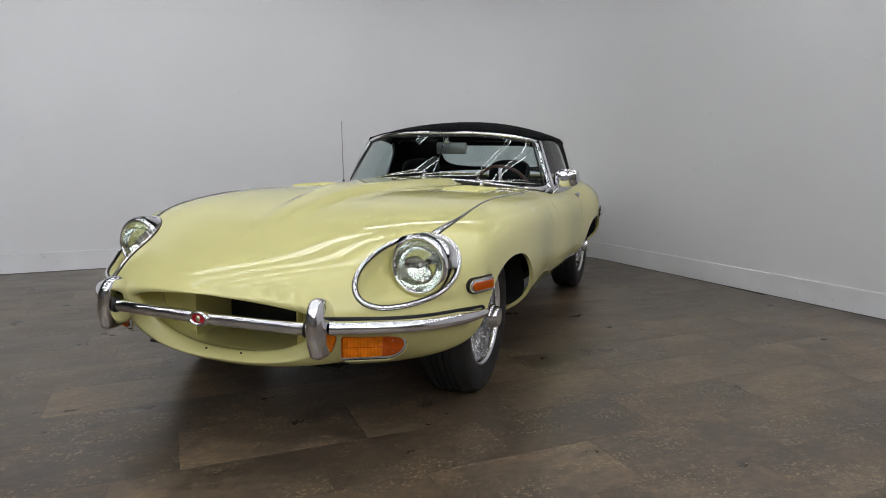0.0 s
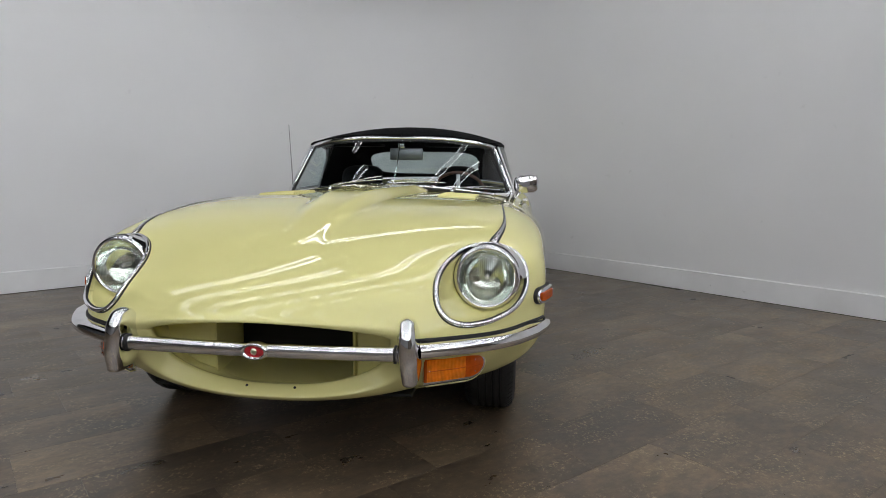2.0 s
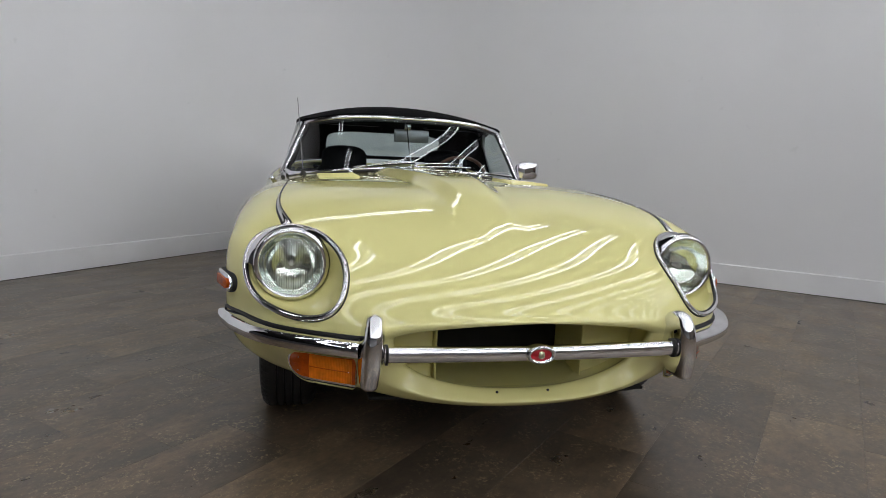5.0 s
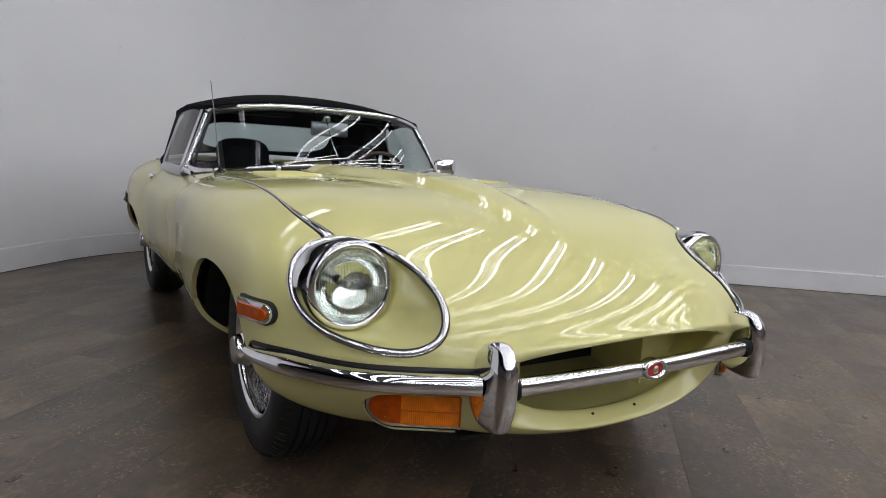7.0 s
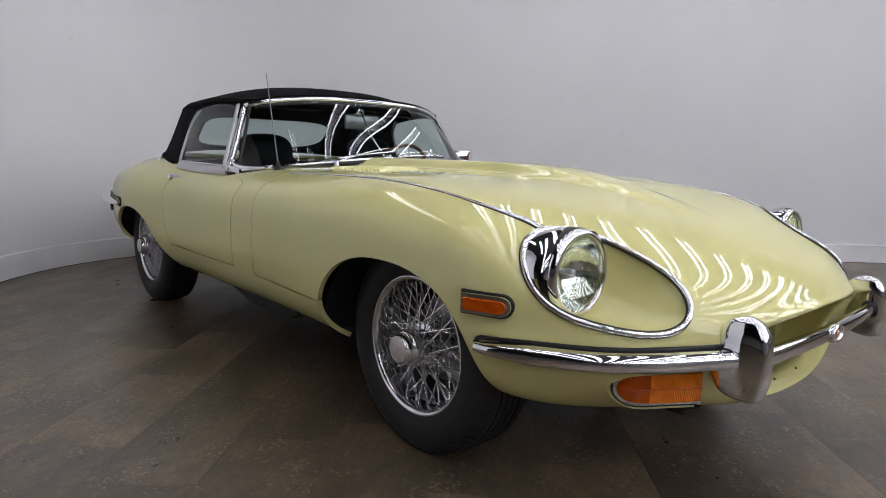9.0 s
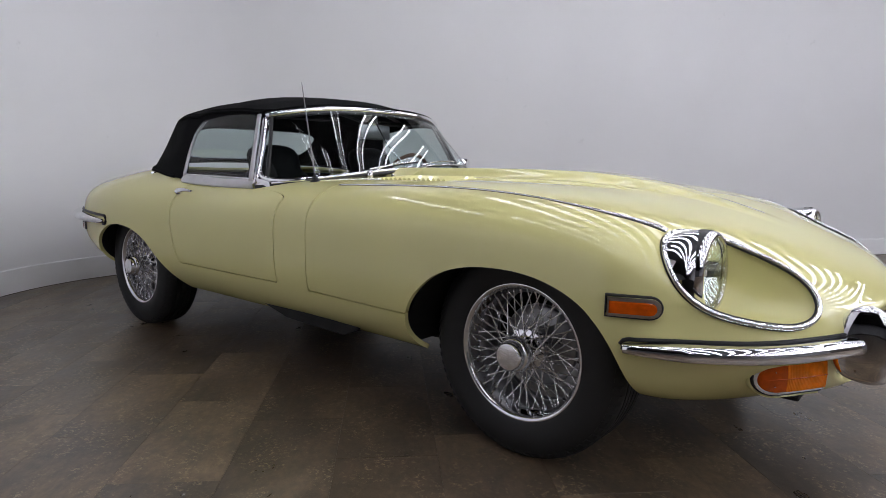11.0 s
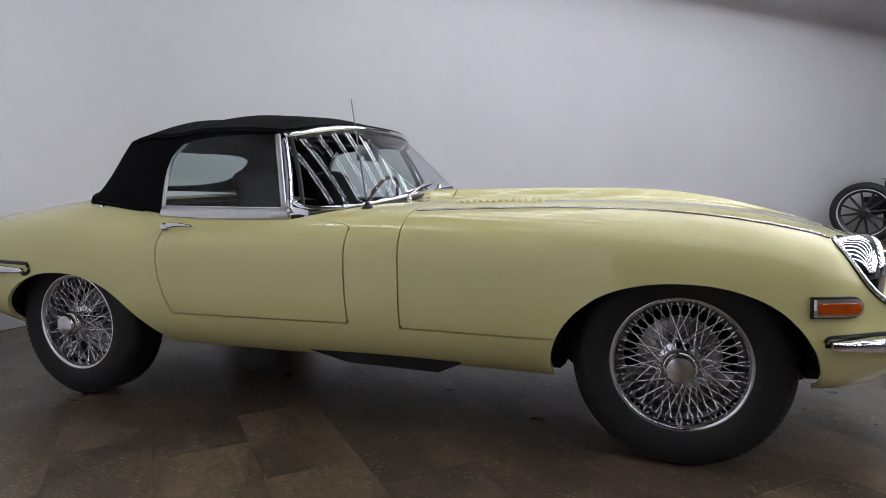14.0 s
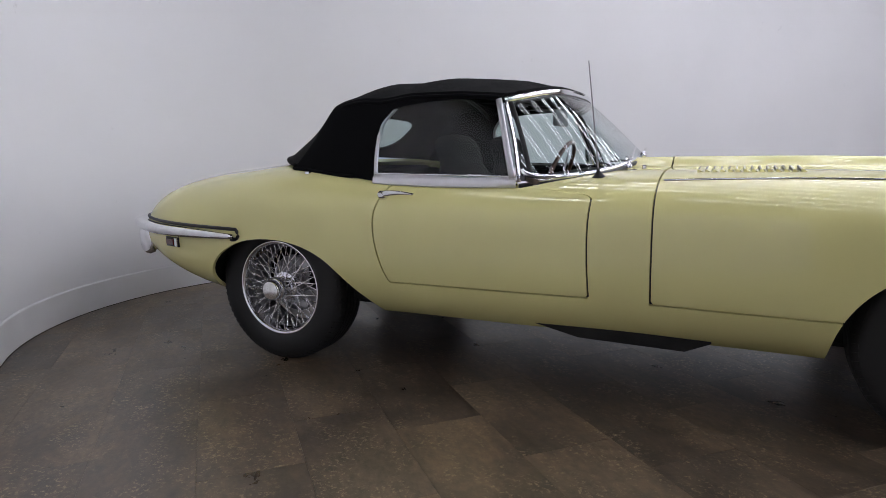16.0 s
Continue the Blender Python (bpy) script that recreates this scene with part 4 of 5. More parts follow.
for t in zs:
    f0, b0, w = float(over_front(t)), float(over_back(t)), float(over_half(t))
    for i in range(k):
        a = 2 * math.pi * i / k
        c, s = math.cos(a), math.sin(a)
        x = (f0 + b0) / 2 + (f0 - b0) / 2 * math.copysign(abs(c) ** 0.75, c)
        v.append((x, 0.427 + 0.012 * (1 - t) + w * math.copysign(abs(s) ** 0.62, s), 0.345 + 0.192 * t + 0.02 * (t > 0.5) * (f0 - x) * -4 * (t - 0.5)))
f = grid_faces(len(zs), k, True) + [tuple(range(k))[::-1], tuple((len(zs) - 1) * k + i for i in range(k))]
over = both("overrider", v, f, chrome, car, "tall chrome overrider", sharp=60)
for y, x in ((0.398, 0.838), (0.458, 0.790)):
    vv, ff = sweep([(x, y - 0.003, 0.438), (x, y + 0.003, 0.438)], lambda q: ring_profile(0.0225, 0.0255, 16, 2.6))
    both("overrider_seal", vv, ff, seal, over)
part("radiator", box_bm(0.37, 0.43, -0.52, 0.52, 0.25, 0.60, 0.006, 1), dark, car, "dark radiator core behind the intake")
for s in (-1, 1):
    part("intake_panel", box_bm(0.575, 0.615, 0.335 * s - 0.105, 0.335 * s + 0.105, 0.275, 0.56, 0.004, 1), paint, bonnet)
    part("intake_return", box_bm(0.44, 0.64, 0.226 * s - 0.003, 0.226 * s + 0.003, 0.272, 0.55, 0.002, 1), paint, bonnet)
bm = bmesh.new()
fv = [bm.verts.new(q) for q in ((0.670, -0.222, 0.281), (0.670, 0.222, 0.281), (0.44, 0.222, 0.318), (0.44, -0.222, 0.318))]
bm.faces.new(fv)
bmesh.ops.solidify(bm, geom=bm.faces[:], thickness=0.004)
part("intake_floor", bm, paint, bonnet, smooth=False)
part("nose_pan", box_bm(0.40, 0.68, -0.42, 0.42, 0.256, 0.266, 0.003, 1), dark, bonnet)
# dark panel added to shade the top of the intake mouth
part("intake_shade_panel", box_bm(0.40, 0.70, -0.40, 0.40, 0.555, 0.562, 0.002, 1), dark, bonnet)
for y in (-0.075, 0.075):
    vv, ff = disc_rows([(0.0045, 0), (0.003, 0.004), (0.0003, 0.005)], 10)
    c0 = np.array(LAMP)
    p = body(*find(lambda p: np.stack([p[..., 1] - abs(y), p[..., 2] - 0.296], -1) + np.where(p[..., :1] < 0.6, 1.0, 0.0)))
    piece("lip_rivet", [(q[0] - c0[0] + p[0], q[1] - c0[1] + math.copysign(p[1], y), q[2] - c0[2] + p[2]) for q in vv], ff, seal, bonnet)

# ---- indicators under the bumper ----
ipath = []
for x in np.linspace(0.617, 0.732, 45):
    p, n = at_xz(x, 0.362)
    n = n * (1, 1, 0)
    ipath.append(p + n / np.linalg.norm(n) * 0.005)
ipath = np.array(ipath)


iarc = np.concatenate([[0], np.cumsum(np.linalg.norm(np.diff(ipath, axis=0), axis=1))])
ilen = iarc[-1]


def lamp_plate(grow, lift0, lift1, inset, crown=0.0, tail=0.0):
    """A plate following the indicator's line: round at its outer end, square at the inner one."""
    h = 0.036 + grow
    out = [(ilen + tail, -h), (ilen + tail, h)]
    out += [(h * 1.5 - grow + h * 1.5 * math.cos(a), h * math.sin(a)) for a in np.linspace(math.pi / 2, math.pi * 1.5, 17)]
    o = np.array(out)
    c = np.array((ilen * 0.55, 0.0))
    rows = []
    for lift, sc in ((lift0, 1.0), (lift1 * 0.6, 1.0), (lift1, inset), (lift1 + crown, 0.5), (lift1 + crown, 0.01)):
        for s, z in c + (o - c) * sc:
            x, y = (float(np.interp(s, iarc, ipath[:, k])) for k in (0, 1))
            sc2 = min(max(s, 0.0), ilen)
            a, b = (np.array([float(np.interp(sc2 + d, iarc, ipath[:, k])) for k in (0, 1)]) for d in (-0.008, 0.008))
            d = (b - a) / np.linalg.norm(b - a)
            if s < 0 or s > ilen:
                x, y = np.array((x, y)) + d * (s if s < 0 else s - ilen)
            rows.append((x + abs(d[1]) * lift, y + abs(d[0]) * lift, 0.362 + z))
    return rows, grid_faces(5, len(o), True)


ind = both("indicator", *lamp_plate(0.0, -0.006, 0.010, 0.96, 0.004), amber, bump, "amber indicator lens with a rounded outer end", sharp=50)
both("indicator_bezel", *lamp_plate(0.008, -0.012, 0.006, 0.94), chrome, ind, "chrome lamp bezel", sharp=50)
both("indicator_gasket", *lamp_plate(0.0115, -0.014, 0.001, 0.985, tail=-0.004), seal, ind)
both("indicator_pod", *lamp_plate(0.018, -0.02, -0.006, 0.97, tail=-0.01), paint, bonnet)


def on_lens(s, z, lift):
    """Place on the indicator's face, s along it and z above its middle."""
    x, y = (float(np.interp(s, iarc, ipath[:, q])) for q in (0, 1))
    a, b = (np.array([float(np.interp(s + d, iarc, ipath[:, q])) for q in (0, 1)]) for d in (-0.008, 0.008))
    d = (b - a) / np.linalg.norm(b - a)
    return (x + abs(d[1]) * lift, y + abs(d[0]) * lift, 0.362 + z)


# the fluted middle of the lens, over the bulb; its glow is painted lighter
cols = np.linspace(0.36, 0.97, 57)
v = [on_lens(ilen * q, z, 0.0125 + 0.0032 * (1 - abs(z) / 0.034) + (0.0009 if i % 2 else 0.0)) for i, q in enumerate(cols) for z in (-0.0335, -0.02, 0.0, 0.02, 0.0335)]
both("lens_window", v, grid_faces(len(cols), 5), amber_lit, ind, "amber fluted lens, coloured lighter for light caught inside", smooth=False)
v = [on_lens(ilen * q, z, 0.017 + 0.0006 * (z == 0)) for q in np.linspace(0.1, 0.97, 24) for z in (-0.0012, 0.0, 0.0012)]
both("lens_seam", v, grid_faces(24, 3), amber, ind, smooth=False)
for q, z in ((0.20, 0.018), (0.20, -0.018), (0.93, 0.0)):
    c = np.array(on_lens(ilen * q, z, 0.0135))
    vv, ff = sweep([c, c + (0.002, 0.002, 0), c + (0.003, 0.003, 0)], lambda t: ring_profile(0.0026 * (1 - 0.5 * t), None, 8))
    both("lens_screw", vv, ff, chrome, ind)


# ---- flat lamps and plates that follow the body side ----
def side_patch(outline, z_or, lift0, lift1, inset=0.8):
    """A plate with the given (x, z) outline standing off the body side from lift0 to lift1, its front face a little smaller."""
    o = np.array(outline)
    c = o.mean(0)
    rows = []
    for lift, sc in ((lift0, 1.0), (lift1 * 0.8, 1.0), (lift1, inset), (lift1, 0.02)):
        for x, z in c + (o - c) * sc:
            p, n = at_xz(x, z)
            rows.append(p + n * lift)
    m = len(o)
    return rows, grid_faces(4, m, True)


def bullet(x0, x1, z0, z1, grow=0.0, nose=True):
    pts = [(x0 - grow, z1 + grow), (x0 - grow, z0 - grow)]
    r = (z1 - z0) / 2 + grow
    zc, xc = (z0 + z1) / 2, x1 - (z1 - z0) / 2 * 0.9
    if not nose:
        return [(x0 - grow, z1 + grow), (x0 - grow, z0 - grow), (x1 + grow, z0 - grow), (x1 + grow, z1 + grow)]
    return pts + [(xc + (r * 0.95) * math.cos(a), zc + r * math.sin(a)) for a in np.linspace(-math.pi / 2, math.pi / 2, 11)]


gask = both("side_marker", *side_patch(bullet(0.330, 0.432, 0.517, 0.552, 0.0112), 0, -0.006, 0.013, 0.95), seal, car, "amber side marker lamp in a chrome bezel", sharp=40)
both("marker_bezel", *side_patch(bullet(0.330, 0.432, 0.517, 0.552, 0.0068), 0, 0.0, 0.021, 0.95), chrome, gask, sharp=40)
both("marker_lens", *side_patch(bullet(0.332, 0.429, 0.519, 0.5485), 0, 0.004, 0.026, 0.94), amber, gask, "amber lens", sharp=40)

# ---- door tops, window frames, handles ----
xs = np.linspace(-1.945, -1.362, 40)
low = [at_xy(x, 0.716 - 0.012 * (x + 1.945) / 0.583) for x in xs]
rows = []
for (p, n), x in zip(low, xs):
    t = (x + 1.945) / 0.583
    top = np.array((x, 0.706 - 0.004 * t, 0.816 - 0.012 * t))
    rows.append([p - n * 0.004, p + np.array((0, 0.008, 0.004)), p + (top - p) * 0.55 + np.array((0, 0.010, 0)), top, top - np.array((0, 0.02, 0))])
v = [q for r in rows for q in r]
strips = both("door_capping", v, grid_faces(len(rows), 5), satin, (door_l, door_r), "brushed metal door capping", sharp=50)
bead = [r[3] + np.array((0, 0.0015, 0.002)) for r in rows]
both("capping_bead", *sweep(bead, lambda q: ring_profile(0.0045, 0.004, 8)), chrome, (door_l, door_r), "chrome bead")
# front corner of the capping below the screen pillar
rows = []
for t in np.linspace(0, 1, 12):
    x = -1.355 + 0.07 * t
    p, n = at_xy(x, 0.704 - 0.025 * t)
    p = p - n * 0.004
    top = np.array((x, 0.702 - 0.02 * t, 0.812 - 0.018 * t))
    rows.append([p + n * 0.002, top, top - np.array((0, 0.015, 0))])
both("pillar_base", [q for r in rows for q in r], grid_faces(12, 3), chrome, windscreen, "chrome pillar foot", sharp=50)

edge = []
for t in np.linspace(0, 1, 24):
    z = 0.815 + 0.262 * t
    edge.append(np.array((float(win_back(z)) + 0.002, 0.714 - 0.37 * (z - 0.80) + 0.004 * t, z)))
both("glass_channel", *sweep(edge, lambda q: ring_profile(0.006, 0.008, 8, 3), up=(1, 0, 0)), satin, (door_l, door_r), "bright window channel")
front = [np.array((-1.372 - 0.315 * (z - 0.79), 0.712 - 0.40 * (z - 0.80), z)) for z in np.linspace(0.80, 1.085, 10)]
both("front_channel", *sweep(front, lambda q: ring_profile(0.006, 0.012, 8, 3), up=(1, 0, 0)), satin, (door_l, door_r), "bright window channel")
# door handles
p, n = at_xz(-1.866, 0.732)
q2, n2 = at_xz(-1.735, 0.727)
hp = [p + n * 0.016 + (q2 + n2 * 0.024 - p - n * 0.016) * t + n * 0.008 * math.sin(math.pi * t) for t in np.linspace(0, 1, 14)]
both("door_handle", *sweep(hp, lambda q: ring_profile(0.0075, 0.0135 * (1 - 0.72 * q), 10, 2.6)), chrome, (door_l, door_r), "chrome lever door handle")
bv, bf = sweep([p - n * 0.002 + np.array((-0.006, 0, 0)), p + n * 0.008 + np.array((-0.006, 0, 0)), p + n * 0.021 + np.array((-0.006, 0, 0))], lambda q: ring_profile(0.021 * (1 - 0.25 * q), 0.017 * (1 - 0.25 * q), 14, 2.6), up=(0, 0, 1))
both("handle_boss", bv, bf, chrome, (door_l, door_r))

# ---- door mirror, on the driver's door only ----
mv = []
k = 28
prof = ((0.0, 0.30), (0.004, 0.82), (0.016, 0.98), (0.030, 1.0), (0.034, 0.97), (0.034, 0.90), (0.030, 0.88))
for d, sc in prof:
    for i in range(k):
        a = 2 * math.pi * i / k
        c, s = math.cos(a), math.sin(a)
        mv.append((-1.395 - d, 0.778 + 0.075 * sc * math.copysign(abs(c) ** 0.5, c), 0.862 + 0.054 * sc * math.copysign(abs(s) ** 0.5, s) + 0.006 * c))
mf = grid_faces(len(prof), k, True) + [tuple(range(k))]
mirror = piece("door_mirror", mv, mf, chrome, door_l, "rectangular chrome door mirror", sharp=50)
o = (len(prof) - 1) * k
piece("mirror_glass", [(x + 0.0005, y, z) for x, y, z in mv[o:o + k]], [tuple(range(k))[::-1]], material("mirror_silver", (0.9, 0.9, 0.92), 0.01, 1), mirror, smooth=False)
b0, bn = at_xy(-1.385, 0.705)
piece("mirror_stem", *sweep([b0, b0 + bn * 0.012, (-1.408, 0.735, 0.806), (-1.412, 0.757, 0.83)], lambda q: ring_profile(0.016 * (1 - 0.55 * q), 0.011 * (1 - 0.35 * q), 12)), chrome, mirror)

# ---- aerial ----
b, bn = at_xy(-1.095, -0 + 0.588)
b = b * (1, -1, 1)
aerial = piece("aerial", *sweep([b + (np.array((-1.13, -0.622, 1.196)) - b) * t for t in np.linspace(0, 1, 12)], lambda q: ring_profile(0.0034 - 0.0016 * q, None, 8)), aerial_metal, car, "thin telescopic aerial")
piece("aerial_base", *sweep([b + (0, 0, -0.004), b + (0, 0, 0.006), b + (-0.001, -0.001, 0.016), b + (-0.003, -0.003, 0.03)], lambda q: ring_profile(0.022 * (1 - q) ** 1.4 + 0.005, None, 14)), seal, aerial)

# ---- wipers ----
def wiper(y, y_end, lift):
    base, bn = at_xy(-1.016 - bow(y, 0.70, 0.32), abs(y))
    base = base * (1, math.copysign(1, y) if y else 1, 1)
    base[1] = y
    boss, bf2 = sweep([base - (0, 0, 0.006), base + (0, 0, 0.008), base + (0, 0, 0.020)], lambda q: ring_profile(0.015 * (1 - 0.35 * q), None, 12))
    w = piece("wiper", boss, bf2, chrome, car, "chrome windscreen wiper resting on the glass")
    tip = screen(0.13 + lift, y_end / 0.70) + np.array((0.022, 0, 0.010))
    mid2 = base + (tip - base) * 0.45 + np.array((0.012, 0, 0.022))
    ts = np.linspace(0, 1, 12)
    arm = [(1 - t) ** 2 * (base + (0, 0, 0.018)) + 2 * t * (1 - t) * mid2 + t * t * tip for t in ts]
    piece("arm", *sweep(arm, lambda q: ring_profile(0.0045 * (1 - 0.4 * q), 0.0026, 8, 3)), spoke_metal, w)
    d = 0.16 if y_end > y else -0.16
    bl = [screen(0.055 + lift * 0.5 + 0.05 * t, (y_end + d * 1.3 * (t - 0.75)) / 0.70) + np.array((0.009, 0, 0.004)) for t in np.linspace(-0.6, 1.0, 14)]
    piece("blade", *sweep(bl, lambda q: ring_profile(0.0022, 0.0036, 6, 3)), spoke_metal, w)
    piece("blade_rubber", *sweep([p + np.array((-0.004, 0, -0.005)) for p in bl], lambda q: ring_profile(0.002, 0.004, 6)), seal, w)


wiper(-0.345, -0.05, 0.02)
wiper(0.0, 0.27, 0.0)
wiper(0.36, 0.60, 0.0)
for y in (-0.25, 0.22):
    p, n = at_xy(-0.985, abs(y))
    p = p * (1, math.copysign(1, y), 1)
    part("washer_jet", box_bm(p[0] - 0.008, p[0] + 0.008, p[1] - 0.006, p[1] + 0.006, p[2] - 0.003, p[2] + 0.010, 0.003, 1), chrome, car)

# black seal at the screen's foot
v, f = sweep([screen(0, v) + np.array((0.006, 0, -0.010)) for v in np.linspace(-1, 1, 61)], lambda q: ring_profile(0.010, 0.008, 8, 3))
piece("screen_seal", v, f, seal, windscreen)
v, f = sweep([screen(0.985, v) + np.array((0.004, 0, -0.010)) for v in np.linspace(-0.94, 0.94, 61)], lambda q: ring_profile(0.006, 0.006, 8, 3))
piece("header_seal", v, f, seal, windscreen)
for s in (-1, 1):
    v, f = sweep([screen(u, s * 0.968) + np.array((0.002, 0, 0)) for u in np.linspace(0.02, 0.98, 14)], lambda q: ring_profile(0.006, 0.009, 8, 3), up=(1, 0, 0))
    piece("pillar_seal", v, f, seal, windscreen)
# lower rounded chrome corners of the screen frame
for s in (-1, 1):
    pts = [screen(0.16 * (1 - t) ** 2, s * (0.99 - 0.16 * t ** 2)) + np.array((0.005, 0, 0.002)) for t in np.linspace(0, 1, 12)]
    piece("corner_trim", *sweep(pts, lambda q: ring_profile(0.011, 0.010, 8, 3), up=(1, 0, 0)), chrome, windscreen)

# soft-top header welt, drip rails and base cord
v, f = sweep([screen(1.0, v) + np.array((-0.016, 0, 0.018)) for v in np.linspace(-0.9, 0.9, 61)], lambda q: ring_profile(0.013, 0.010, 8))
piece("header_welt", v, f, fabric, soft_top)
rail = [roof(u, 0.615) + np.array((0, 0.004, -0.006)) for u in np.linspace(0.15, 3.7, 40)]
both("drip_welt", *sweep(rail, lambda q: ring_profile(0.006, 0.008, 8)), fabric, soft_top)
cord = [roof(u, 1.0) + np.array((0, 0.003, 0.004)) for u in np.linspace(3.2, 6, 30)]
both("base_welt", *sweep(cord, lambda q: ring_profile(0.008, 0.008, 8)), fabric, soft_top)
cord = [roof(6, v) * (1, s, 1) + np.array((-0.004, 0, 0.002)) for s, vs in ((-1, np.linspace(1, 0, 20)), (1, np.linspace(0.05, 1, 20))) for v in vs]
piece("rear_welt", *sweep(cord, lambda q: ring_profile(0.009, 0.008, 8)), fabric, soft_top)
for s in (-1, 1):
    p, n = at_xy(-2.27, 0.70)
    part("hood_stud", box_bm(p[0] - 0.012, p[0] + 0.012, s * p[1] - 0.008, s * p[1] + 0.008, p[2] - 0.002, p[2] + 0.012, 0.004, 2), chrome, car)
# hood sticks seen through the glass
for u in (1.6, 2.7):
    pts = [roof(u, abs(q)) * (1, math.copysign(1, q) if q else 1, 1) + np.array((0, 0, -0.018)) for q in np.linspace(-0.62, 0.62, 31)]
    piece("hood_stick", *sweep(pts, lambda q: ring_profile(0.012, 0.008, 8)), seal, soft_top)

# ---- rear bumper, overrider, reflector ----
path = []
for x in np.linspace(-2.56, -3.33, 36):
    p, n = at_xz(x, 0.560 - 0.012 * (x + 2.56) / 0.77)
    n = n * (1, 1, 0)
    path.append(p + n / np.linalg.norm(n) * 0.006)
more = [at_xz(x, 0.572) for x in np.linspace(-3.36, -3.485, 12)]
path += [p + n * (1, 1, 0) / np.linalg.norm(n * (1, 1, 0)) * 0.006 for p, n in more]


def rear_blade(q):
    g = min(1.0, q * 3.0) ** 0.6
    d, h = 0.010 + 0.028 * g * min(1, 0.5 + q), 0.009 + 0.014 * g
    a = np.linspace(0, 2 * math.pi, 15)[:-1]
    c, s = np.cos(a), np.sin(a)
    return np.stack([d * np.sign(c) * abs(c) ** 0.7 + d * 0.5, h * np.sign(s) * abs(s) ** 0.8], 1)


rb = both("rear_bumper", *sweep(path, rear_blade), chrome, car, "chrome wrap-round rear bumper")
sp2 = [at_xz(x, 0.590 - 0.012 * (x + 2.56) / 0.77) for x in np.linspace(-2.55, -3.42, 36)]
sp2 = [at_xz(x, z) for x, z in ((-2.58, 0.545), (-2.56, 0.546), (-2.545, 0.552), (-2.538, 0.563), (-2.541, 0.577))] + sp2
both("rear_bumper_seal", *sweep([p + n * 0.003 for p, n in sp2], lambda q: ring_profile(0.007, 0.0075, 8)), seal, rb)
v = []
zs = np.linspace(0, 1, 16)
k = 20
for t in zs:
    end = min(1.0, (4 * t * (1 - t)) ** 0.3 + 0.03)
    for i in range(k):
        a = 2 * math.pi * i / k
        c, s = math.cos(a), math.sin(a)
        v.append((-3.375 + 0.012 * (1 - t) + 0.046 * end * c, 0.595 + 0.03 * end * math.copysign(abs(s) ** 0.8, s), 0.405 + 0.155 * t))
both("rear_overrider", v, grid_faces(len(zs), k, True) + [tuple(range(k))[::-1], tuple((len(zs) - 1) * k + i for i in range(k))], chrome, rb, "tall chrome rear overrider", sharp=60)
rl = both("side_reflector", *side_patch(bullet(-3.04, -2.945, 0.492, 0.528, 0.004, False), 0, -0.004, 0.010, 0.95), seal, car, "dark red side reflector in a chrome frame", sharp=40)
both("reflector_lens", *side_patch(bullet(-3.035, -2.972, 0.496, 0.524, 0.0, False), 0, 0.004, 0.014, 0.93), red_lens, rl, "dark red lens", sharp=40)
both("reflector_frame", *side_patch(bullet(-2.962, -2.945, 0.492, 0.528, 0.002, False), 0, 0.004, 0.013, 0.9), chrome, rl, sharp=40)

# ---- black strips added behind the shut lines for their deep shade ----
def shut_line(name, where, parent):
    path = [at_xz(x, z) for x, z in where]
    n2 = np.array([n for _, n in path])
    return both(name, *sweep(np.array([p - n * 0.013 for p, n in path]), lambda q: ring_profile(0.007, 0.002, 6), up=n2), seal, parent)


rear_x = lambda z: -1.90 + 2.09 * max(z - 0.64, 0) ** 2 + 1.15 * max(0.64 - z, 0) ** 2
front_x = lambda z: -1.058 - 0.03 * float(smooth01((0.60 - abs(z - 0.60)) / 0.6)) - 0.34 * float(smooth01((z - 0.720) / 0.062)) ** 3
shut_line("door_gap_shade", [(rear_x(z), z) for z in np.linspace(0.765, 0.412, 24)] + [(x, 0.408) for x in np.linspace(rear_x(0.41) + 0.01, front_x(0.41) - 0.01, 20)] + [(front_x(z), z) for z in np.linspace(0.412, 0.775, 30)], (door_l, door_r))
shut_line("bonnet_gap_shade", [(-0.872 - 0.012 * float(smooth01((0.62 - abs(z - 0.62)) / 0.3)), z) for z in np.linspace(0.80, 0.405, 30)] + [(x, 0.402) for x in np.linspace(-0.87, -0.40, 14)], bonnet)

# ---- cabin ----
part("parcel_shelf", box_bm(-2.735, -2.30, -0.50, 0.50, 0.795, 0.815, 0.004, 1), leather, car, "black carpeted shelf behind the seats")
part("cabin_floor", box_bm(-2.25, -1.0, -0.62, 0.62, 0.28, 0.32), dark, car)
part("rear_bulkhead", box_bm(-2.36, -2.28, -0.63, 0.63, 0.30, 0.80, 0.02, 1), leather, car)
for d, s in ((door_l, 1), (door_r, -1)):
    part("door_card", box_bm(-1.88, -1.10, s * 0.645 - 0.012, s * 0.645 + 0.012, 0.36, 0.76, 0.008, 1), leather, d, "black leather door card")
part("dashboard", box_bm(-1.42, -1.22, -0.62, 0.62, 0.62, 0.795, 0.04, 3), leather, car, "black padded dashboard")
bm = bmesh.new()
nn = 24
a = [bm.verts.new((*screen(0, v)[:2], screen(0, v)[2] - 0.018)) for v in np.linspace(-0.96, 0.96, nn)]
b = [bm.verts.new((-1.40, 0.62 * v, 0.79)) for v in np.linspace(-0.98, 0.98, nn)]
for i in range(nn - 1):
    bm.faces.new((a[i], a[i + 1], b[i + 1], b[i]))
part("dash_top", bm, leather, car)

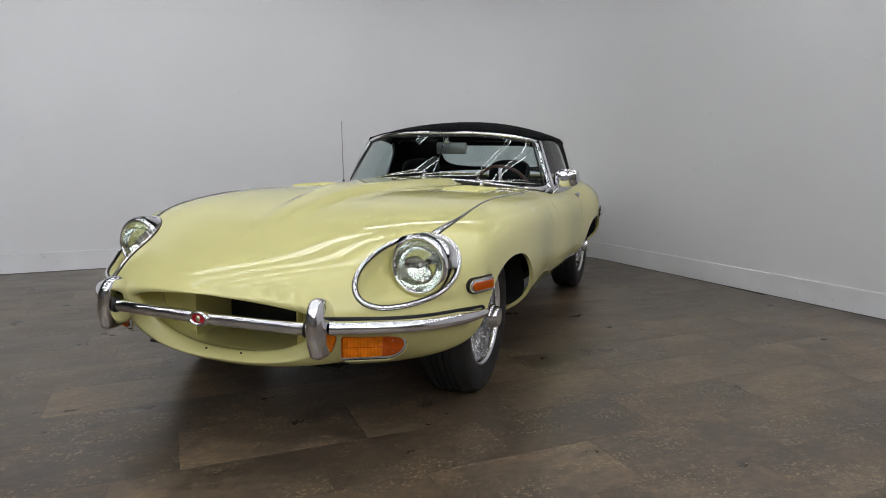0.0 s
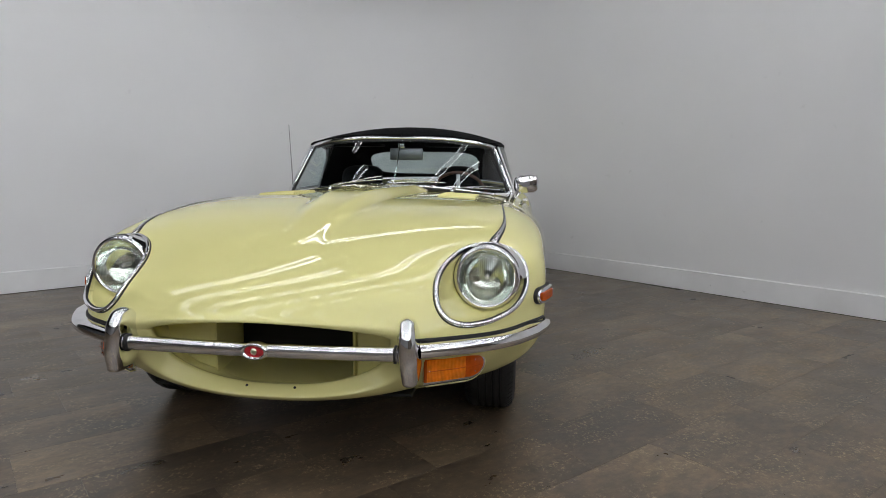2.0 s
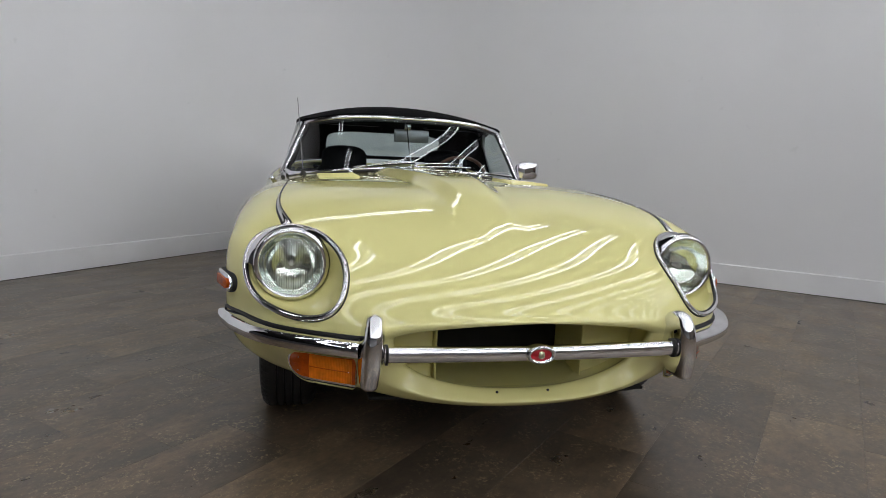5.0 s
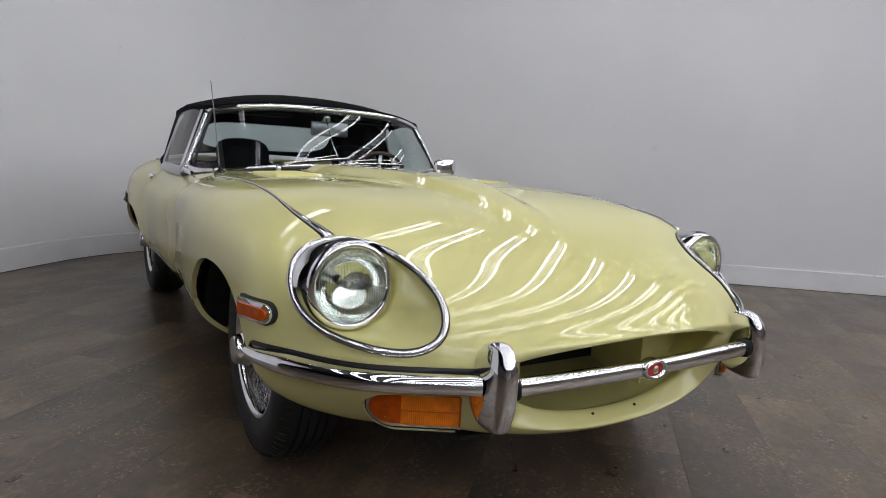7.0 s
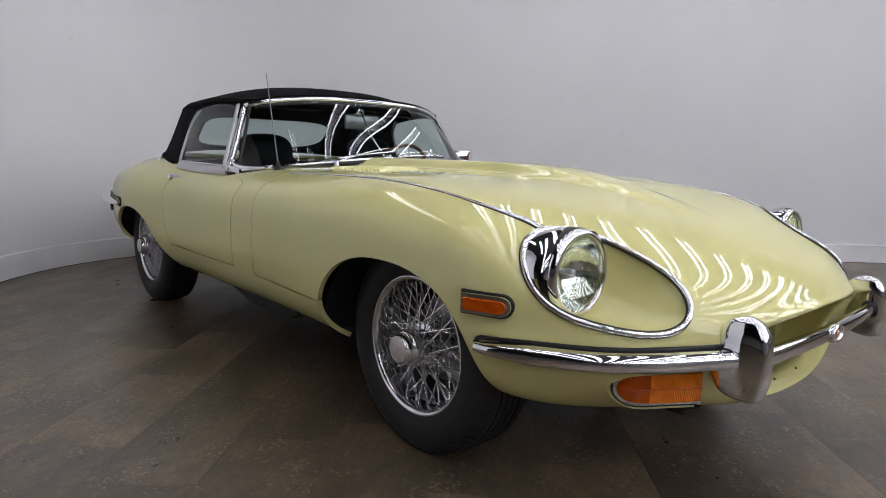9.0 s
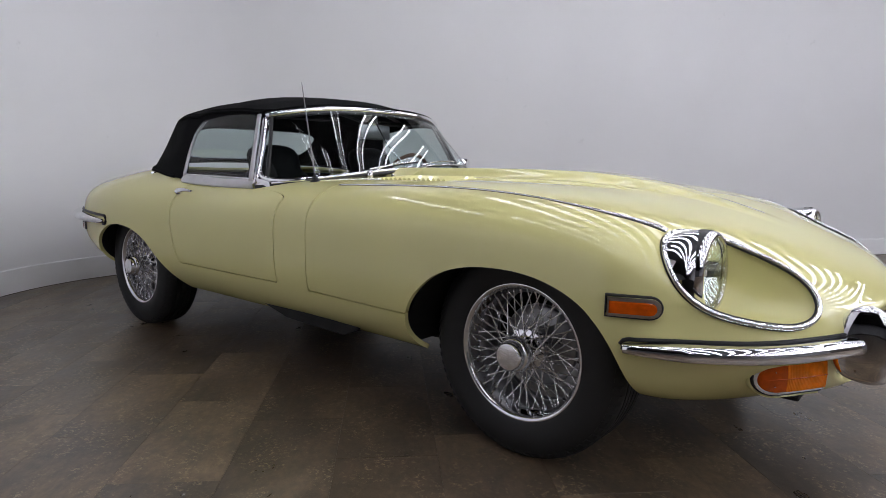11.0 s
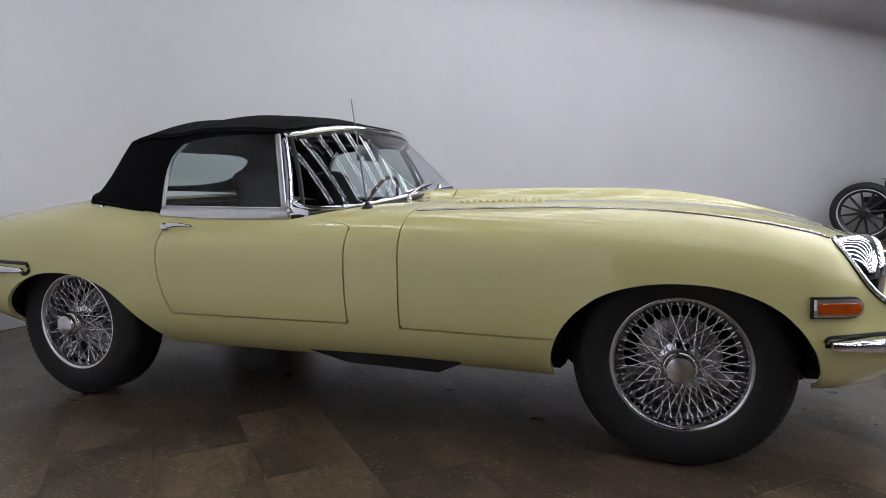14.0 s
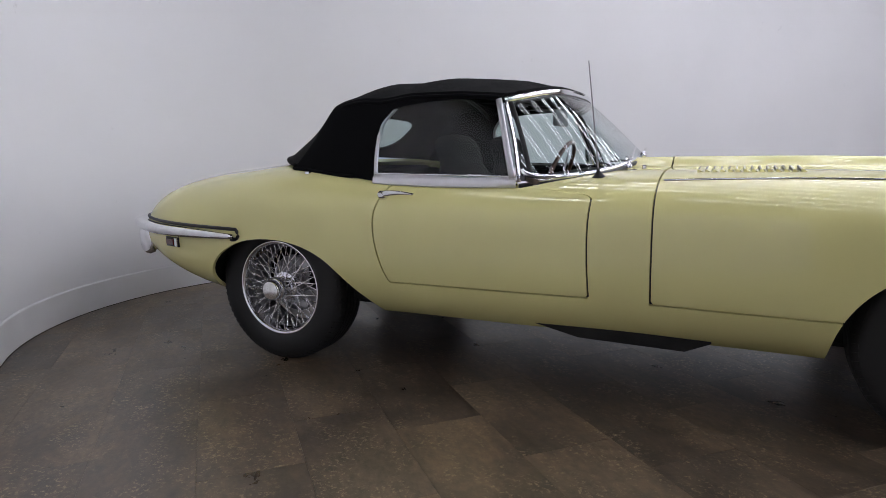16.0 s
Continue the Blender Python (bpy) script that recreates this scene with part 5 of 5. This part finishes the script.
for s in (-1, 1):
    rail = [(x, s * (0.655 - 0.06 * max(0, (x + 1.42) / 0.2)), 0.792) for x in np.linspace(-2.27, -1.40, 14)]
    piece("cockpit_rail", *sweep(rail, lambda q: ring_profile(0.022, 0.016, 8)), leather, car)
    part("side_trim", box_bm(-2.27, -1.36, s * 0.65 - 0.006, s * 0.65 + 0.006, 0.32, 0.803, 0.003, 1), leather, car, "black side trim panel")


def seat(y):
    v = []
    k = 20
    rows = ((0.30, 0.20, 0.10), (0.40, 0.23, 0.12), (0.55, 0.235, 0.11), (0.70, 0.225, 0.10), (0.78, 0.20, 0.09), (0.82, 0.17, 0.075), (0.845, 0.14, 0.07), (0.88, 0.142, 0.075), (0.915, 0.14, 0.075), (0.94, 0.125, 0.068), (0.957, 0.095, 0.05), (0.965, 0.05, 0.025), (0.967, 0.01, 0.005))
    for z, w, d in rows:
        xc = -1.57 - 0.30 * (z - 0.30)
        for i in range(k):
            a = 2 * math.pi * i / k
            c, s = math.cos(a), math.sin(a)
            v.append((xc + d * math.copysign(abs(c) ** 0.8, c), y + w * math.copysign(abs(s) ** 0.8, s), z))
    back = piece("seat_back", v, grid_faces(len(rows), k, True) + [tuple((len(rows) - 1) * k + i for i in range(k))], leather, car, "black leather seat back with a head restraint")
    for q in (-0.09, -0.03, 0.03, 0.09):
        pts = [(-1.57 - 0.30 * (z - 0.30) + 0.098, y + q, z) for z in np.linspace(0.42, 0.76, 8)]
        piece("seat_pleat", *sweep(pts, lambda t: ring_profile(0.02, 0.012, 8)), leather, back)
    part("seat_cushion", box_bm(-1.66, -1.24, y - 0.23, y + 0.23, 0.34, 0.50, 0.05, 3), leather, car, "black leather seat cushion")


seat(-0.33)
seat(0.33)
tilt = Matrix.Translation((-1.49, 0.355, 0.755)) @ Euler((0, radians(-68), 0)).to_matrix().to_4x4()
k = 40
ring2 = [tilt @ Vector((0.185 * math.cos(a), 0.185 * math.sin(a), 0)) for a in np.arange(k) * 2 * math.pi / k]
v, f = sweep([tuple(p) for p in ring2], lambda q: ring_profile(0.011, None, 8), closed=True, up=tuple(tilt.to_3x3() @ Vector((0, 0, 1))))
wheel_rim = piece("steering_wheel", v, f, wood, car, "wood-rimmed steering wheel")
for a in (0.0, 2.1, 4.2):
    p0, p1 = tilt @ Vector((0.02 * math.cos(a), 0.02 * math.sin(a), -0.02)), tilt @ Vector((0.18 * math.cos(a), 0.18 * math.sin(a), 0))
    piece("wheel_spoke", *sweep([tuple(p0), tuple(p1)], lambda q: ring_profile(0.011, 0.003, 8, 3)), satin, wheel_rim)
piece("steering_column", *sweep([tuple(tilt @ Vector((0, 0, -0.25))), tuple(tilt @ Vector((0, 0, 0.0)))], lambda q: ring_profile(0.03, None, 14)), seal, wheel_rim)
inner_mirror = part("cabin_mirror", box_bm(-1.405, -1.385, -0.068, 0.138, 0.998, 1.072, 0.008, 2, pose(0, 0, 0, 0, 0, 0)), aerial_metal, car, "dark interior mirror on a thin rod")
piece("mirror_rod", *sweep([(-1.13, 0.0, 0.85), (-1.27, 0.0, 0.97), (-1.372, 0.0, 1.11)], lambda q: ring_profile(0.0032, None, 8)), spoke_metal, inner_mirror)
part("mirror_clamp", box_bm(-1.395, -1.36, -0.014, 0.028, 1.066, 1.108, 0.008, 2), spoke_metal, inner_mirror)
for s in (-1, 1):
    part("sun_visor", box_bm(-1.60, -1.46, s * 0.30 - 0.16, s * 0.30 + 0.16, 1.085, 1.10, 0.006, 1), leather, car)

# ---- the vintage car parked at the far end of the long wall ----
old = thing("vintage_car", "brass-era car, brown body, black spoked wooden wheels, parked by wall", "car")
old.matrix_basis = pose(2.37, 6.92, 0.0, 0, 0, -24)


def old_wheel(x, y, side):
    v, f = lathe([(0.305, -0.04), (0.318, -0.05), (0.350, -0.058), (0.382, -0.048), (0.397, -0.025), (0.40, 0.0), (0.397, 0.025), (0.382, 0.048), (0.350, 0.058), (0.318, 0.05), (0.305, 0.04), (0.305, -0.04)], 56)
    hv, hf = lathe([(0.001, -0.09), (0.035, -0.09), (0.04, -0.06), (0.075, -0.045), (0.078, 0.03), (0.05, 0.06), (0.001, 0.06)], 24)
    w = piece("wheel", hv, hf, black_paint, old, "black wooden artillery wheel", sharp=40)
    w.location = (x, y, 0.40)
    piece("tyre", v, f, rubber, w)
    v, f = lathe([(0.312, -0.048), (0.303, -0.052), (0.297, -0.040), (0.297, 0.03), (0.31, 0.045)], 56)
    piece("rim", v, f, white_metal, w, "pale steel rim edge", sharp=40)
    v, f = lathe([(0.299, -0.026), (0.268, -0.026), (0.268, 0.026), (0.299, 0.026)], 56)
    piece("felloe", v, f, black_paint, w)
    sv, sf = lathe([(0.018, 0.0), (0.013, 1.0)], 8)
    sm = mesh_of("wheel_spoke", sv, sf, black_paint)
    for i in range(12):
        a = 2 * math.pi * (i + 0.3) / 12
        ob = new("wheel_spoke", sm)
        ob.parent = w
        ob.matrix_basis = Matrix.LocRotScale((0.07 * math.cos(a), 0, 0.07 * math.sin(a)), Vector((0, 1, 0)).rotation_difference(Vector((math.cos(a), 0, math.sin(a)))), (1, 0.205, 1))
    return w


for x, y in ((0.0, 0.0), (2.54, 0.0), (0.42, 1.42), (2.54, 1.42)):
    old_wheel(x, y, -1)
part("front_axle", box_bm(-0.03, 0.03, 0.05, 1.37, 0.33, 0.39, 0.01, 1), black_paint, old)
part("rear_axle", box_bm(2.50, 2.58, 0.05, 1.37, 0.35, 0.45, 0.02, 1), black_paint, old)
for y in (0.40, 1.02):
    part("chassis_rail", box_bm(-0.1, 2.9, y - 0.03, y + 0.03, 0.52, 0.60, 0.01, 1), black_paint, old)
    part("front_spring", box_bm(-0.05, 0.05, y - 0.12, y + 0.12, 0.40, 0.52, 0.02, 1), black_paint, old)
part("radiator_shell", box_bm(0.17, 0.36, 0.36, 1.02, 0.50, 1.11, 0.05, 3), old_iron, old, "dull dark radiator shell")
part("splash_apron", box_bm(0.03, 0.95, 1.14, 1.20, 0.14, 0.80, 0.01, 1), black_paint, old)
part("engine_pan", box_bm(0.16, 1.2, 0.36, 1.06, 0.30, 0.56, 0.02, 1), black_paint, old)
part("engine_cover", box_bm(0.40, 1.05, 0.45, 0.97, 0.60, 1.03, 0.07, 3), brown_paint, old)
part("body_tub", box_bm(1.05, 2.75, 0.25, 1.17, 0.60, 1.15, 0.06, 3), brown_paint, old)
part("seat_back", box_bm(1.75, 2.05, 0.28, 1.14, 1.10, 1.42, 0.06, 3), leather, old)
for y in (-0.05, 1.47):
    bm = bmesh.new()
    pts = [(0.55 * math.cos(a) * 0.95 + 0.0, 0.42 + 0.42 * math.sin(a) * 1.05) for a in np.linspace(0.15, math.pi * 0.62, 14)][::-1]
    pts += [(0.85, 0.36), (2.0, 0.36)]
    for side in (-0.11, 0.11):
        for x, z in pts:
            bm.verts.new((x + 0.12, y + side, z))
    bm.verts.ensure_lookup_table()
    m2 = len(pts)
    for i in range(m2 - 1):
        bm.faces.new((bm.verts[i], bm.verts[i + 1], bm.verts[m2 + i + 1], bm.verts[m2 + i]))
    bmesh.ops.solidify(bm, geom=bm.faces[:], thickness=0.008)
    part("running_board", bm, black_paint, old) if y > 1 else bm.free()
part("running_board", box_bm(0.75, 2.05, -0.08, 0.20, 0.34, 0.38, 0.008, 1), black_paint, old)

# ---- floor: slate-look tiles laid parallel to the walls ----
ROW, LONG = 0.3055, 0.611


def tile_mesh(j=0.0003, h=0.003):
    a, b, e = LONG / 2 - j, ROW / 2 - j, 0.0003
    v = [(-a, -b, -h), (a, -b, -h), (a, b, -h), (-a, b, -h), (-a, -b, -e), (a, -b, -e), (a, b, -e), (-a, b, -e), (-a + e, -b + e, 0), (a - e, -b + e, 0), (a - e, b - e, 0), (-a + e, b - e, 0)]
    f = [(8, 9, 10, 11)] + [(i, (i + 1) % 4, 4 + (i + 1) % 4, 4 + i) for i in range(4)] + [(4 + i, 4 + (i + 1) % 4, 8 + (i + 1) % 4, 8 + i) for i in range(4)]
    return v, f


def in_room(p):
    q = np.asarray(p) - CORNER
    return q @ np.array((DIR_A[1], -DIR_A[0])) > -0.25 and (q @ np.array((-DIR_B[1], DIR_B[0])) > -0.25 or q @ DIR_B > 5.5)


base_v = [(*p, -0.004) for p in HALL]
n = len(base_v)
floor = piece("floor", base_v + [(x, y, z - 0.15) for x, y, z in base_v], [tuple(range(n))[::-1], tuple(range(n, 2 * n))] + [(i, (i + 1) % n, (i + 1) % n + n, i + n) for i in range(n)], joint_dark, smooth=False)
tagged(floor, "brown-grey slate-look tile floor with thin dark joints", "floor", kind="structure")
tv, tf = tile_mesh()
tile = mesh_of("tile", tv, tf, slate, smooth=False)
rest_v, rest_f = [], []
spots = []
shifts = (0.0, 0.5, 0.18, 0.66, 0.34, 0.84, 0.08, 0.42, 0.74)
for i in range(-40, 42):
    for j in range(-20, 26):
        d = -1.0 + LONG * (j + 0.5 + shifts[i % 9])
        c = ACROSS * (0.17 + ROW * (i + 0.5)) + ALONG * d
        if not in_room(c) or np.linalg.norm(c - (0.5, 0)) > 11:
            continue
        spots.append((float(np.hypot(c[0] - 0.3, c[1] * 0.9 + 0.6)), c))
spots.sort(key=lambda s: s[0])
turn = math.atan2(ALONG[1], ALONG[0])
for n, (_, c) in enumerate(spots):
    if n < 300:
        ob = new("tile", tile)
        ob.parent = floor
        ob.matrix_basis = Matrix.LocRotScale((c[0], c[1], 0), Euler((0, 0, turn)), None)
    else:
        o = len(rest_v)
        ca, sa = math.cos(turn), math.sin(turn)
        rest_v += [(c[0] + x * ca - y * sa, c[1] + x * sa + y * ca, z) for x, y, z in tv]
        rest_f += [tuple(o + q for q in f) for f in tf]
tagged(piece("far_tiles", rest_v, rest_f, slate, floor, smooth=False), kind="stuff")
